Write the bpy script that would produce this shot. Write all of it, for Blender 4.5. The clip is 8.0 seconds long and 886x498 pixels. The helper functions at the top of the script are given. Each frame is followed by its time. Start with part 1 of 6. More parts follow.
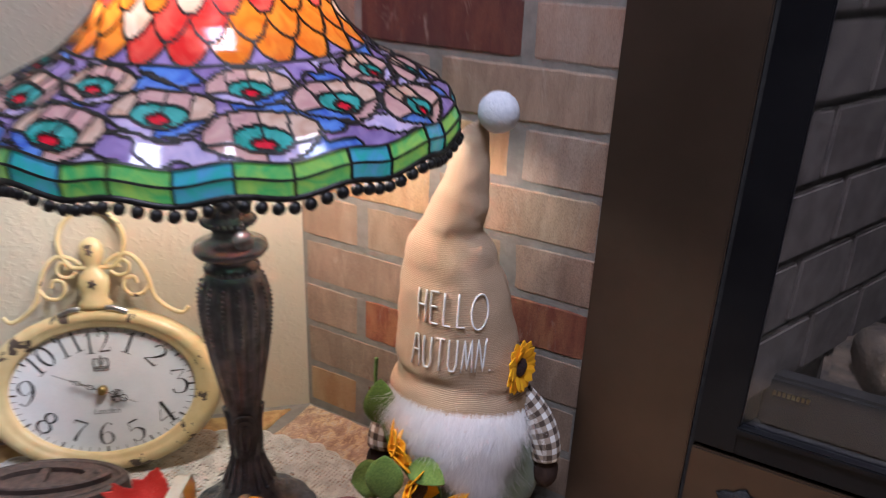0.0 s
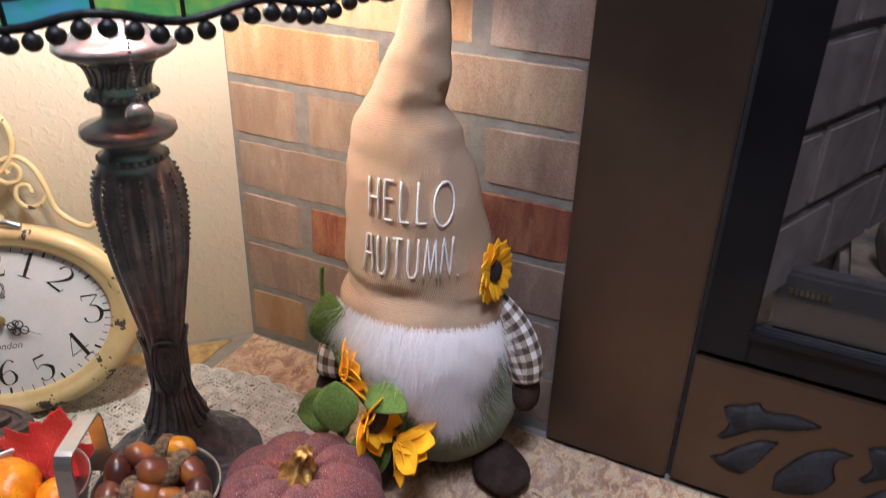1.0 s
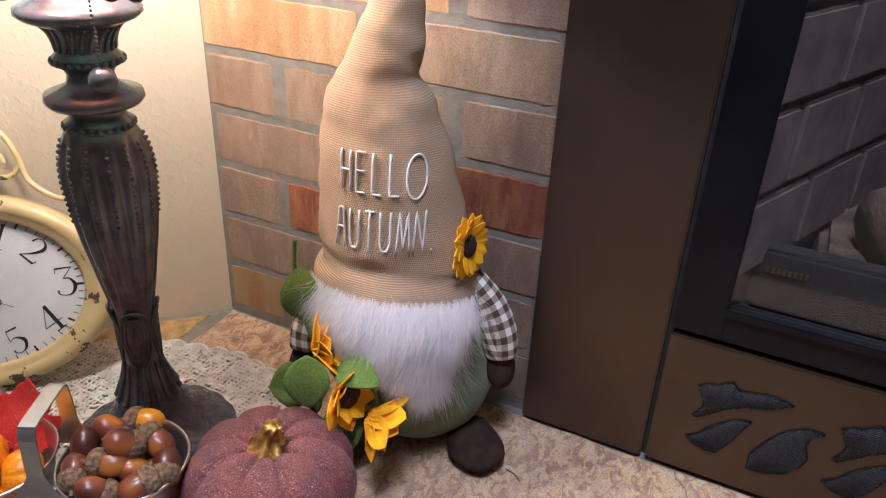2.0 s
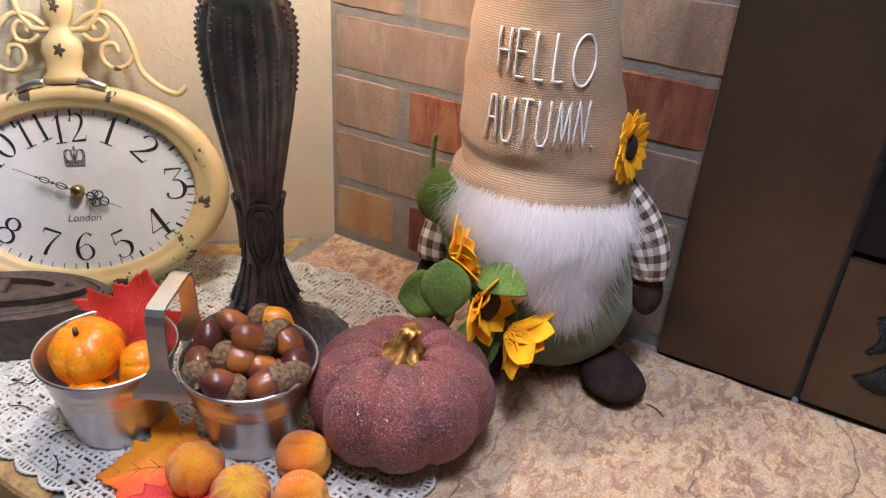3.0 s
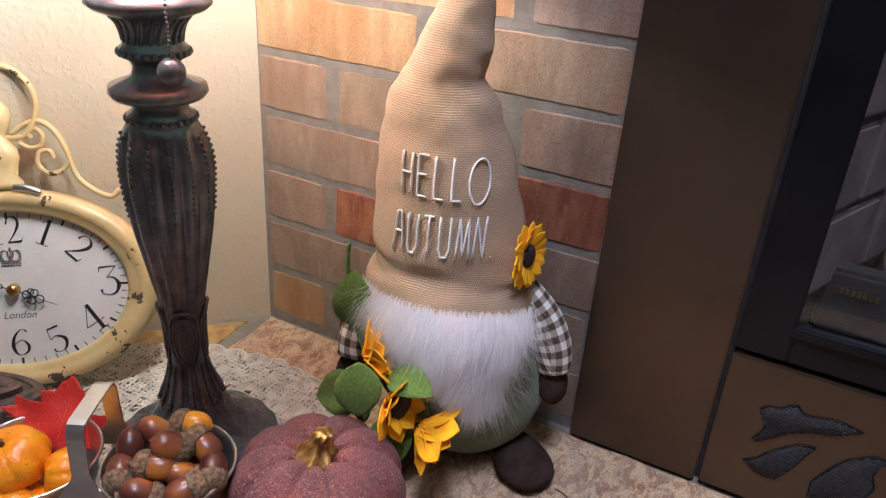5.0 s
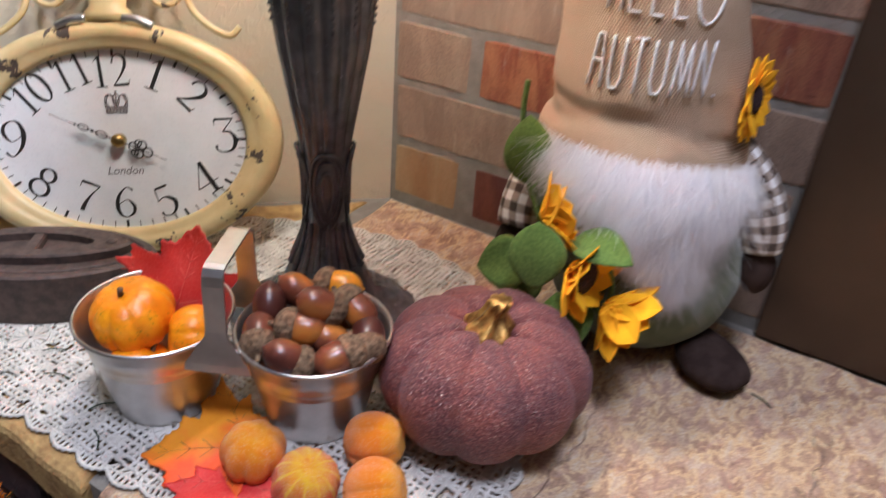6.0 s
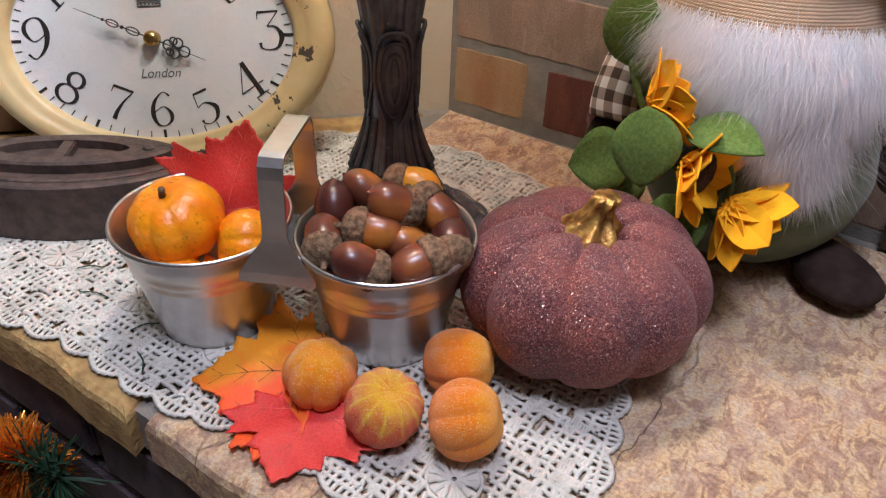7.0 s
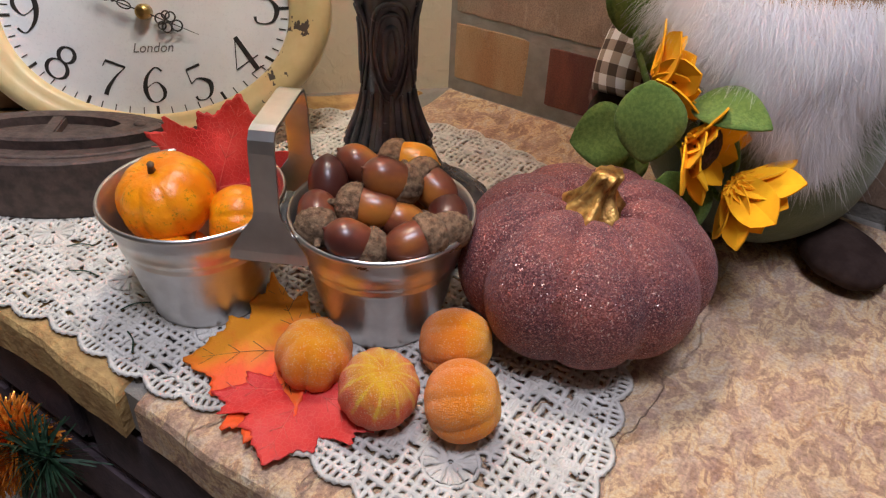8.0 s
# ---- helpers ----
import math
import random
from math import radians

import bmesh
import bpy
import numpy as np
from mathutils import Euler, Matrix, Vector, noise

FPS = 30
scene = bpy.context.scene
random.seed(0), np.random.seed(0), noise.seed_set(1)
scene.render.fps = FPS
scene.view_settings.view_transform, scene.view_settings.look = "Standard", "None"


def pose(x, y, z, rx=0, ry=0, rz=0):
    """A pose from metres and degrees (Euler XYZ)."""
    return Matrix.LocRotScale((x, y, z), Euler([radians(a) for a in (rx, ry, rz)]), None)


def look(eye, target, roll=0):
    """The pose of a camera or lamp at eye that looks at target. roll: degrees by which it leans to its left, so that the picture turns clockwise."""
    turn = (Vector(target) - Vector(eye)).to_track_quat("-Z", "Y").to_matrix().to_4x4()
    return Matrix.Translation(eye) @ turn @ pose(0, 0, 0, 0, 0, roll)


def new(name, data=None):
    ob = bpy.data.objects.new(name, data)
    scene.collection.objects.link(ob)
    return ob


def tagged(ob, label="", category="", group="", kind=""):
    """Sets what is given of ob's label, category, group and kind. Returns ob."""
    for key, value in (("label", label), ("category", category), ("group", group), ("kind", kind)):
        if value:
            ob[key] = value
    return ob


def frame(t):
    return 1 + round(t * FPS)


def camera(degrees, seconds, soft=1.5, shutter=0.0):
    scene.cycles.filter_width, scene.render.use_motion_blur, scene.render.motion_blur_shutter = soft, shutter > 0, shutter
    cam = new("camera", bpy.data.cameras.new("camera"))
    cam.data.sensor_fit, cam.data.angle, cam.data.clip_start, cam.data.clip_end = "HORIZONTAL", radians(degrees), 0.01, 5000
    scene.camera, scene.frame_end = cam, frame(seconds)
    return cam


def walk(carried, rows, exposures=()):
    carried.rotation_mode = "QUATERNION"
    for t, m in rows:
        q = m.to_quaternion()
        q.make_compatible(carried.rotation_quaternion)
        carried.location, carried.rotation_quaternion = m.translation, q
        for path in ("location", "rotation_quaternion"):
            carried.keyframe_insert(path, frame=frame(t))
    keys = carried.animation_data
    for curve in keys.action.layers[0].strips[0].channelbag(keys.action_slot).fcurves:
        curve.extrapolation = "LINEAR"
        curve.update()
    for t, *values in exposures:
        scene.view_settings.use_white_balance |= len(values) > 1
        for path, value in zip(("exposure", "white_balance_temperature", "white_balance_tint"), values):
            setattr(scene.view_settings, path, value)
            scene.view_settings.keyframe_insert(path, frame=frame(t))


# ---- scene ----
cam = camera(60.7, 8.0, soft=1.2, shutter=0.4)
PATH = [
    (0, (0.642, -0.754, 0.676), (-0.251, 0.853, -0.11), 2.2),
    (0.5, (0.584, -0.606, 0.583), (-0.239, 1.005, -0.27), 2.1),
    (1, (0.597, -0.656, 0.567), (-0.18, 0.945, -0.345), 1.8),
    (1.2, (0.602, -0.659, 0.551), (-0.161, 0.943, -0.37), 1.7),
    (2.3, (0.616, -0.641, 0.557), (-0.15, 0.94, -0.398), 2.9),
    (2.5, (0.602, -0.643, 0.548), (-0.173, 0.931, -0.412), 3.2),
    (3, (0.527, -0.669, 0.455), (-0.316, 0.857, -0.525), 3.6),
    (3.5, (0.56, -0.655, 0.537), (-0.296, 0.902, -0.38), 3.5),
    (4, (0.578, -0.654, 0.545), (-0.242, 0.94, -0.341), 3.1),
    (4.2, (0.582, -0.653, 0.545), (-0.23, 0.946, -0.341), 3.3),
    (5.3, (0.564, -0.656, 0.519), (-0.245, 0.927, -0.396), 4.1),
    (5.5, (0.538, -0.659, 0.491), (-0.285, 0.905, -0.444), 4.4),
    (6, (0.455, -0.645, 0.402), (-0.414, 0.836, -0.624), 4.4),
    (6.5, (0.412, -0.629, 0.352), (-0.47, 0.784, -0.755), 3.4),
    (7, (0.401, -0.623, 0.329), (-0.489, 0.761, -0.808), 2.5),
    (7.5, (0.399, -0.618, 0.324), (-0.488, 0.752, -0.831), 2.4),
    (8, (0.399, -0.615, 0.319), (-0.48, 0.748, -0.852), 2.6),
]
walk(cam, [(t, look(eye, target, roll)) for t, eye, target, roll in PATH], [(0.0, -0.02, 5800, 10), (1.0, 0.16, 5800, 10), (2.5, 0.17, 5750, 10), (3.0, 0.28, 5950, 10), (3.5, 0.05, 5800, 10), (5.5, 0.08, 5750, 10), (6.0, 0.18, 5850, 10), (7.0, 0.08, 6000, 10), (8.0, 0.03, 6250, 10)])


# ---------------------------------------------------------------- light
world = bpy.data.worlds.new("room_air")
scene.world = world
world.use_nodes = True
world.node_tree.nodes["Background"].inputs[0].default_value = (0.6, 0.65, 0.8, 1)
world.node_tree.nodes["Background"].inputs[1].default_value = 0.05
scene.view_settings.exposure = 0.0


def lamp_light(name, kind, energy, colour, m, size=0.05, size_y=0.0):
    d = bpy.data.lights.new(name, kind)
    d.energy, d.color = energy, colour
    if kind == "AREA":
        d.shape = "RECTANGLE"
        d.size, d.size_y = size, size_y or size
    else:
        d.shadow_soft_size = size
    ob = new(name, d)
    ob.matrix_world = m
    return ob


LAMP = (0.107, -0.239)
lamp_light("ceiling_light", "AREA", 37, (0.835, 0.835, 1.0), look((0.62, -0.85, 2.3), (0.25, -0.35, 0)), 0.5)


# ---------------------------------------------------------------- materials
def base_mat(name):
    m = bpy.data.materials.new(name)
    m.use_nodes = True
    nt = m.node_tree
    return m, nt, nt.nodes["Principled BSDF"]


def node(nt, kind, **kw):
    n = nt.nodes.new(kind)
    for k, v in kw.items():
        if k in n.inputs:
            n.inputs[k].default_value = v
    return n


def coords(nt, uv=False):
    t = nt.nodes.new("ShaderNodeTexCoord")
    return t.outputs["UV" if uv else "Object"]


def noise_tex(nt, vec, scale, detail=4.0, rough=0.55, distort=0.0):
    n = node(nt, "ShaderNodeTexNoise", Scale=scale, Detail=detail, Roughness=rough, Distortion=distort)
    nt.links.new(vec, n.inputs["Vector"])
    return n.outputs["Fac"]


def ramp(nt, fac, stops):
    r = nt.nodes.new("ShaderNodeValToRGB")
    e = r.color_ramp.elements
    while len(e) < len(stops):
        e.new(0.5)
    for el, (p, c) in zip(e, stops):
        el.position = p
        el.color = (*c, 1) if len(c) == 3 else c
    nt.links.new(fac, r.inputs["Fac"])
    return r.outputs["Color"]


def mix(nt, fac, a, b, kind="MIX"):
    n = nt.nodes.new("ShaderNodeMix")
    n.data_type, n.blend_type = "RGBA", kind
    for sock, v in ((n.inputs["Factor"], fac), (n.inputs["A"], a), (n.inputs["B"], b)):
        if hasattr(v, "is_linked"):
            nt.links.new(v, sock)
        elif isinstance(v, (int, float)):
            sock.default_value = v
        else:
            sock.default_value = (*v, 1)
    return n.outputs["Result"]


def calc(nt, op, a, b=0.0):
    n = nt.nodes.new("ShaderNodeMath")
    n.operation = op
    for sock, v in zip(n.inputs, (a, b)):
        if hasattr(v, "is_linked"):
            nt.links.new(v, sock)
        else:
            sock.default_value = v
    return n.outputs[0]


def add_bump(nt, p, height, strength, dist=0.001):
    b = node(nt, "ShaderNodeBump", Strength=strength, Distance=dist)
    nt.links.new(height, b.inputs["Height"])
    nt.links.new(b.outputs["Normal"], p.inputs["Normal"])
    return b


def surface(name, dark, light, scale=30, rough=0.6, metal=0.0, bump=0.3, bscale=300, dist=0.001, spread=0.12, rspread=0.1, vary=0.0, uv=False, coat=0.0, sheen=0.0):
    """Two tones in noise of one scale, fine relief of another, and an uneven gloss."""
    m, nt, p = base_mat(name)
    v = coords(nt, uv)
    col = ramp(nt, noise_tex(nt, v, scale, 5), [(0.5 - spread, dark), (0.5 + spread, light)])
    if vary:
        oi = nt.nodes.new("ShaderNodeObjectInfo")
        hs = node(nt, "ShaderNodeHueSaturation")
        nt.links.new(calc(nt, "ADD", calc(nt, "MULTIPLY", oi.outputs["Random"], 2 * vary), 1 - vary), hs.inputs["Value"])
        nt.links.new(col, hs.inputs["Color"])
        col = hs.outputs["Color"]
    nt.links.new(col, p.inputs["Base Color"])
    fine = noise_tex(nt, v, bscale, 3)
    r = calc(nt, "ADD", calc(nt, "MULTIPLY", fine, 2 * rspread), rough - rspread)
    nt.links.new(r, p.inputs["Roughness"])
    p.inputs["Metallic"].default_value = metal
    p.inputs["Coat Weight"].default_value = coat
    p.inputs["Sheen Weight"].default_value = sheen
    if bump:
        add_bump(nt, p, fine, bump, dist)
    return m


def wall_material():
    m, nt, p = base_mat("cream_wall_paint")
    v = coords(nt)
    nt.links.new(ramp(nt, noise_tex(nt, v, 6), [(0.3, (0.60, 0.53, 0.39)), (0.7, (0.66, 0.59, 0.45))]), p.inputs["Base Color"])
    p.inputs["Roughness"].default_value = 0.6
    blobs = ramp(nt, noise_tex(nt, v, 120, 3, 0.5, 0.5), [(0.50, (0, 0, 0)), (0.62, (1, 1, 1))])
    add_bump(nt, p, blobs, 0.32, 0.0011)
    return m


def brick_material(name, a, b, c):
    """Wire-cut brick: streaked face, pits, tone of its own per brick."""
    m, nt, p = base_mat(name)
    v = coords(nt)
    mp = node(nt, "ShaderNodeMapping", Scale=(1.0, 1.0, 0.28))
    nt.links.new(v, mp.inputs["Vector"])
    oi = nt.nodes.new("ShaderNodeObjectInfo")
    off = nt.nodes.new("ShaderNodeVectorMath")
    off.operation = "ADD"
    cmb = nt.nodes.new("ShaderNodeCombineXYZ")
    nt.links.new(calc(nt, "MULTIPLY", oi.outputs["Random"], 40.0), cmb.inputs["X"])
    nt.links.new(mp.outputs[0], off.inputs[0])
    nt.links.new(cmb.outputs[0], off.inputs[1])
    streak = noise_tex(nt, off.outputs[0], 55, 4, 0.6, 0.3)
    patch = noise_tex(nt, off.outputs[0], 14, 3)
    col = mix(nt, ramp(nt, streak, [(0.40, (0, 0, 0)), (0.60, (1, 1, 1))]), a, b)
    col = mix(nt, ramp(nt, patch, [(0.48, (0, 0, 0)), (0.66, (0.9, 0.9, 0.9))]), col, c)
    pale = noise_tex(nt, off.outputs[0], 30, 5, 0.7, 0.8)
    col = mix(nt, ramp(nt, pale, [(0.58, (0, 0, 0)), (0.70, (0.55, 0.55, 0.55))]), col, (0.46, 0.38, 0.30))
    grit = noise_tex(nt, v, 900, 2)
    col = mix(nt, 0.25, col, ramp(nt, grit, [(0.35, (0.1, 0.07, 0.05)), (0.6, (0.8, 0.75, 0.7))]), "OVERLAY")
    hs = node(nt, "ShaderNodeHueSaturation")
    nt.links.new(calc(nt, "ADD", calc(nt, "MULTIPLY", oi.outputs["Random"], 0.3), 0.85), hs.inputs["Value"])
    nt.links.new(col, hs.inputs["Color"])
    nt.links.new(hs.outputs[0], p.inputs["Base Color"])
    p.inputs["Roughness"].default_value = 0.85
    pits = ramp(nt, noise_tex(nt, v, 260, 4, 0.7), [(0.30, (0, 0, 0)), (0.48, (1, 1, 1))])
    h = calc(nt, "ADD", calc(nt, "MULTIPLY", streak, 1.0), pits)
    add_bump(nt, p, h, 0.5, 0.0012)
    return m


def stone_material():
    """Buff flagstone with lilac-grey and rusty blotches and thin cracks."""
    m, nt, p = base_mat("mottled_flagstone")
    v = coords(nt)
    mp = node(nt, "ShaderNodeMapping", Rotation=(0, 0, 0.6), Scale=(1.0, 0.6, 1.0))
    nt.links.new(v, mp.inputs["Vector"])
    w = mp.outputs[0]
    n1 = noise_tex(nt, w, 84, 8, 0.68, 0.9)
    n2 = noise_tex(nt, w, 50, 8, 0.72, 1.2)
    n3 = noise_tex(nt, w, 9, 4)
    n4 = noise_tex(nt, v, 420, 4, 0.7)
    col = ramp(nt, n1, [(0.40, (0.60, 0.49, 0.355)), (0.47, (0.61, 0.44, 0.25)), (0.506, (0.65, 0.455, 0.25)), (0.538, (0.40, 0.25, 0.16)), (0.66, (0.29, 0.17, 0.11))])
    lil = ramp(nt, n2, [(0.495, (0, 0, 0)), (0.54, (1, 1, 1))])
    col = mix(nt, calc(nt, "MULTIPLY", lil, 0.55), col, (0.41, 0.272, 0.218))
    rust = ramp(nt, noise_tex(nt, w, 48, 7, 0.7, 1.5), [(0.60, (0, 0, 0)), (0.63, (1, 1, 1))])
    col = mix(nt, calc(nt, "MULTIPLY", rust, 0.6), col, (0.40, 0.205, 0.085))
    col = mix(nt, ramp(nt, n3, [(0.45, (0, 0, 0)), (0.75, (0.45, 0.45, 0.45))]), col, (0.62, 0.47, 0.30))
    col = mix(nt, 0.42, col, ramp(nt, n4, [(0.35, (0.15, 0.12, 0.1)), (0.62, (0.8, 0.78, 0.75))]), "OVERLAY")
    vo = node(nt, "ShaderNodeTexNoise", Scale=5.0, Detail=7.0, Distortion=0.5)
    nt.links.new(w, vo.inputs["Vector"])
    d = calc(nt, "ABSOLUTE", calc(nt, "SUBTRACT", vo.outputs["Fac"], 0.52))
    gate = ramp(nt, n3, [(0.46, (0, 0, 0)), (0.56, (1, 1, 1))])
    crack = calc(nt, "MULTIPLY", ramp(nt, d, [(0.0, (1, 1, 1)), (0.0022, (0, 0, 0))]), gate)
    col = mix(nt, calc(nt, "MULTIPLY", crack, 0.5), col, (0.12, 0.08, 0.055))
    nt.links.new(col, p.inputs["Base Color"])
    p.inputs["Roughness"].default_value = 0.72
    h = calc(nt, "SUBTRACT", calc(nt, "ADD", n1, calc(nt, "MULTIPLY", n4, 0.5)), calc(nt, "MULTIPLY", crack, 0.8))
    add_bump(nt, p, h, 0.85, 0.0020)
    return m


def chipped_enamel():
    m, nt, p = base_mat("chipped_cream_enamel")
    v = coords(nt)
    chips = ramp(nt, calc(nt, "ADD", noise_tex(nt, v, 26, 5, 0.65), calc(nt, "MULTIPLY", noise_tex(nt, v, 160, 3), 0.12)), [(0.672, (0, 0, 0)), (0.682, (1, 1, 1))])
    tone = ramp(nt, noise_tex(nt, v, 40), [(0.3, (0.60, 0.45, 0.21)), (0.7, (0.70, 0.56, 0.30))])
    nt.links.new(mix(nt, chips, tone, (0.085, 0.06, 0.045)), p.inputs["Base Color"])
    nt.links.new(calc(nt, "ADD", calc(nt, "MULTIPLY", chips, 0.3), 0.38), p.inputs["Roughness"])
    add_bump(nt, p, calc(nt, "SUBTRACT", noise_tex(nt, v, 120), calc(nt, "MULTIPLY", chips, 2.0)), 0.25, 0.0008)
    return m


def tilted_facets(nt, p, colour, amount):
    """Lean the surface of every grain its own way."""
    lean = nt.nodes.new("ShaderNodeVectorMath")
    lean.operation = "SUBTRACT"
    nt.links.new(colour, lean.inputs[0])
    lean.inputs[1].default_value = (0.5, 0.5, 0.5)
    scaled = nt.nodes.new("ShaderNodeVectorMath")
    scaled.operation = "SCALE"
    nt.links.new(lean.outputs[0], scaled.inputs[0])
    scaled.inputs["Scale"].default_value = amount
    total = nt.nodes.new("ShaderNodeVectorMath")
    total.operation = "ADD"
    nt.links.new(p.inputs["Normal"].links[0].from_socket, total.inputs[0])
    nt.links.new(scaled.outputs[0], total.inputs[1])
    unit = nt.nodes.new("ShaderNodeVectorMath")
    unit.operation = "NORMALIZE"
    nt.links.new(total.outputs[0], unit.inputs[0])
    nt.links.new(unit.outputs[0], p.inputs["Normal"])


def glitter_material(name):
    """Crushed mauve glitter: grains of several tones, each tilted by itself, some copper, a few with sparkle put into
    their colour.
    """
    m, nt, p = base_mat(name)
    v = coords(nt)
    vo = node(nt, "ShaderNodeTexVoronoi", Scale=1450.0)
    nt.links.new(v, vo.inputs["Vector"])
    sep = nt.nodes.new("ShaderNodeSeparateColor")
    nt.links.new(vo.outputs["Color"], sep.inputs[0])
    tone = ramp(nt, noise_tex(nt, v, 26, 5, 0.6), [(0.36, (0.11, 0.032, 0.042)), (0.5, (0.20, 0.054, 0.054)), (0.64, (0.34, 0.085, 0.060))])
    grain = ramp(nt, sep.outputs[0], [(0.0, (0.030, 0.009, 0.013)), (0.45, (0.10, 0.030, 0.032)), (0.8, (0.32, 0.11, 0.09)), (1.0, (0.58, 0.30, 0.24))])
    col = mix(nt, 0.55, tone, grain)
    worn = ramp(nt, noise_tex(nt, v, 60, 3), [(0.66, (0, 0, 0)), (0.70, (0.6, 0.6, 0.6))])
    col = mix(nt, worn, col, (0.20, 0.055, 0.035))
    # sparkle painted in: a few grains turn pale, glossier and partly metallic
    shine = ramp(nt, sep.outputs[1], [(0.966, (0, 0, 0)), (0.976, (1, 1, 1))])
    nt.links.new(mix(nt, calc(nt, "MULTIPLY", shine, 0.8), col, (0.90, 0.66, 0.58)), p.inputs["Base Color"])
    nt.links.new(calc(nt, "SUBTRACT", 0.62, calc(nt, "MULTIPLY", shine, 0.35)), p.inputs["Roughness"])
    nt.links.new(calc(nt, "MULTIPLY", shine, 0.6), p.inputs["Metallic"])
    p.inputs["Specular IOR Level"].default_value = 0.4
    p.inputs["Sheen Weight"].default_value = 0.14
    p.inputs["Sheen Roughness"].default_value = 0.5
    p.inputs["Sheen Tint"].default_value = (0.80, 0.70, 0.82, 1)
    add_bump(nt, p, calc(nt, "ADD", noise_tex(nt, v, 900, 2), sep.outputs[2]), 0.6, 0.0008)
    tilted_facets(nt, p, vo.outputs["Color"], 0.8)
    return m


def sugared_material(name, low, mid, top, stripes=0):
    """Fruit skin under clear sugar grains; laid out for a fruit of radius one, its stalk end at the top of its axis."""
    m, nt, p = base_mat(name)
    v = coords(nt)
    vo = node(nt, "ShaderNodeTexVoronoi", Scale=38.0)
    nt.links.new(v, vo.inputs["Vector"])
    sep = nt.nodes.new("ShaderNodeSeparateColor")
    nt.links.new(vo.outputs["Color"], sep.inputs[0])
    xyz = nt.nodes.new("ShaderNodeSeparateXYZ")
    nt.links.new(v, xyz.inputs[0])
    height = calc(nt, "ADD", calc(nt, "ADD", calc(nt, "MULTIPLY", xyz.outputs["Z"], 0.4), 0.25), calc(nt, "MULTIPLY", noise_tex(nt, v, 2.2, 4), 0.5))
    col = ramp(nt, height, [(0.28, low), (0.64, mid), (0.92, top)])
    if stripes:
        a = calc(nt, "ARCTAN2", xyz.outputs["Y"], xyz.outputs["X"])
        s = calc(nt, "COSINE", calc(nt, "ADD", calc(nt, "MULTIPLY", a, float(stripes)), calc(nt, "MULTIPLY", noise_tex(nt, v, 4, 2), 1.6)))
        line = calc(nt, "MULTIPLY", ramp(nt, s, [(0.70, (0, 0, 0)), (0.98, (1, 1, 1))]), ramp(nt, height, [(0.50, (0, 0, 0)), (0.74, (0.9, 0.9, 0.9))]))
        col = mix(nt, line, col, top)
    sugar = ramp(nt, sep.outputs[1], [(0.84, (0, 0, 0)), (0.98, (0.45, 0.45, 0.45))])
    nt.links.new(mix(nt, sugar, col, (0.95, 0.72, 0.52)), p.inputs["Base Color"])
    p.inputs["Roughness"].default_value = 0.55
    p.inputs["Sheen Weight"].default_value = 0.22
    p.inputs["Sheen Roughness"].default_value = 0.35
    p.inputs["Sheen Tint"].default_value = (1.0, 0.88, 0.86, 1)
    p.inputs["Subsurface Weight"].default_value = 0.0
    add_bump(nt, p, calc(nt, "ADD", sep.outputs[2], noise_tex(nt, v, 30, 3)), 0.5, 0.03)
    tilted_facets(nt, p, vo.outputs["Color"], 0.3)
    return m


def weave_material(name, a, b, per_metre, bump=0.6):
    m, nt, p = base_mat(name)
    v = coords(nt, True)
    wob = noise_tex(nt, v, 60, 2)
    sep = nt.nodes.new("ShaderNodeSeparateXYZ")
    nt.links.new(v, sep.inputs[0])
    def thread(axis):
        return calc(nt, "ABSOLUTE", calc(nt, "SINE", calc(nt, "ADD", calc(nt, "MULTIPLY", sep.outputs[axis], per_metre * math.pi), calc(nt, "MULTIPLY", wob, 2.0))))
    h = calc(nt, "MULTIPLY", thread(0), thread(1))
    fleck = noise_tex(nt, v, 500, 3)
    col = mix(nt, ramp(nt, calc(nt, "ADD", calc(nt, "MULTIPLY", h, 0.6), calc(nt, "MULTIPLY", fleck, 0.5)), [(0.2, (0, 0, 0)), (0.75, (1, 1, 1))]), a, b)
    nt.links.new(col, p.inputs["Base Color"])
    p.inputs["Roughness"].default_value = 0.9
    add_bump(nt, p, h, bump, 0.0008)
    return m


def gingham_material():
    m, nt, p = base_mat("brown_white_gingham")
    v = coords(nt, True)
    sep = nt.nodes.new("ShaderNodeSeparateXYZ")
    nt.links.new(v, sep.inputs[0])
    def band(axis):
        return calc(nt, "GREATER_THAN", calc(nt, "SINE", calc(nt, "MULTIPLY", sep.outputs[axis], math.pi / 0.0065)), 0.0)
    s = calc(nt, "MULTIPLY", calc(nt, "ADD", band(0), band(1)), 0.5)
    nt.links.new(ramp(nt, s, [(0.0, (0.82, 0.79, 0.74)), (0.5, (0.36, 0.29, 0.23)), (1.0, (0.075, 0.05, 0.035))]), p.inputs["Base Color"])
    p.inputs["Roughness"].default_value = 0.9
    add_bump(nt, p, noise_tex(nt, v, 1500), 0.4, 0.0004)
    return m


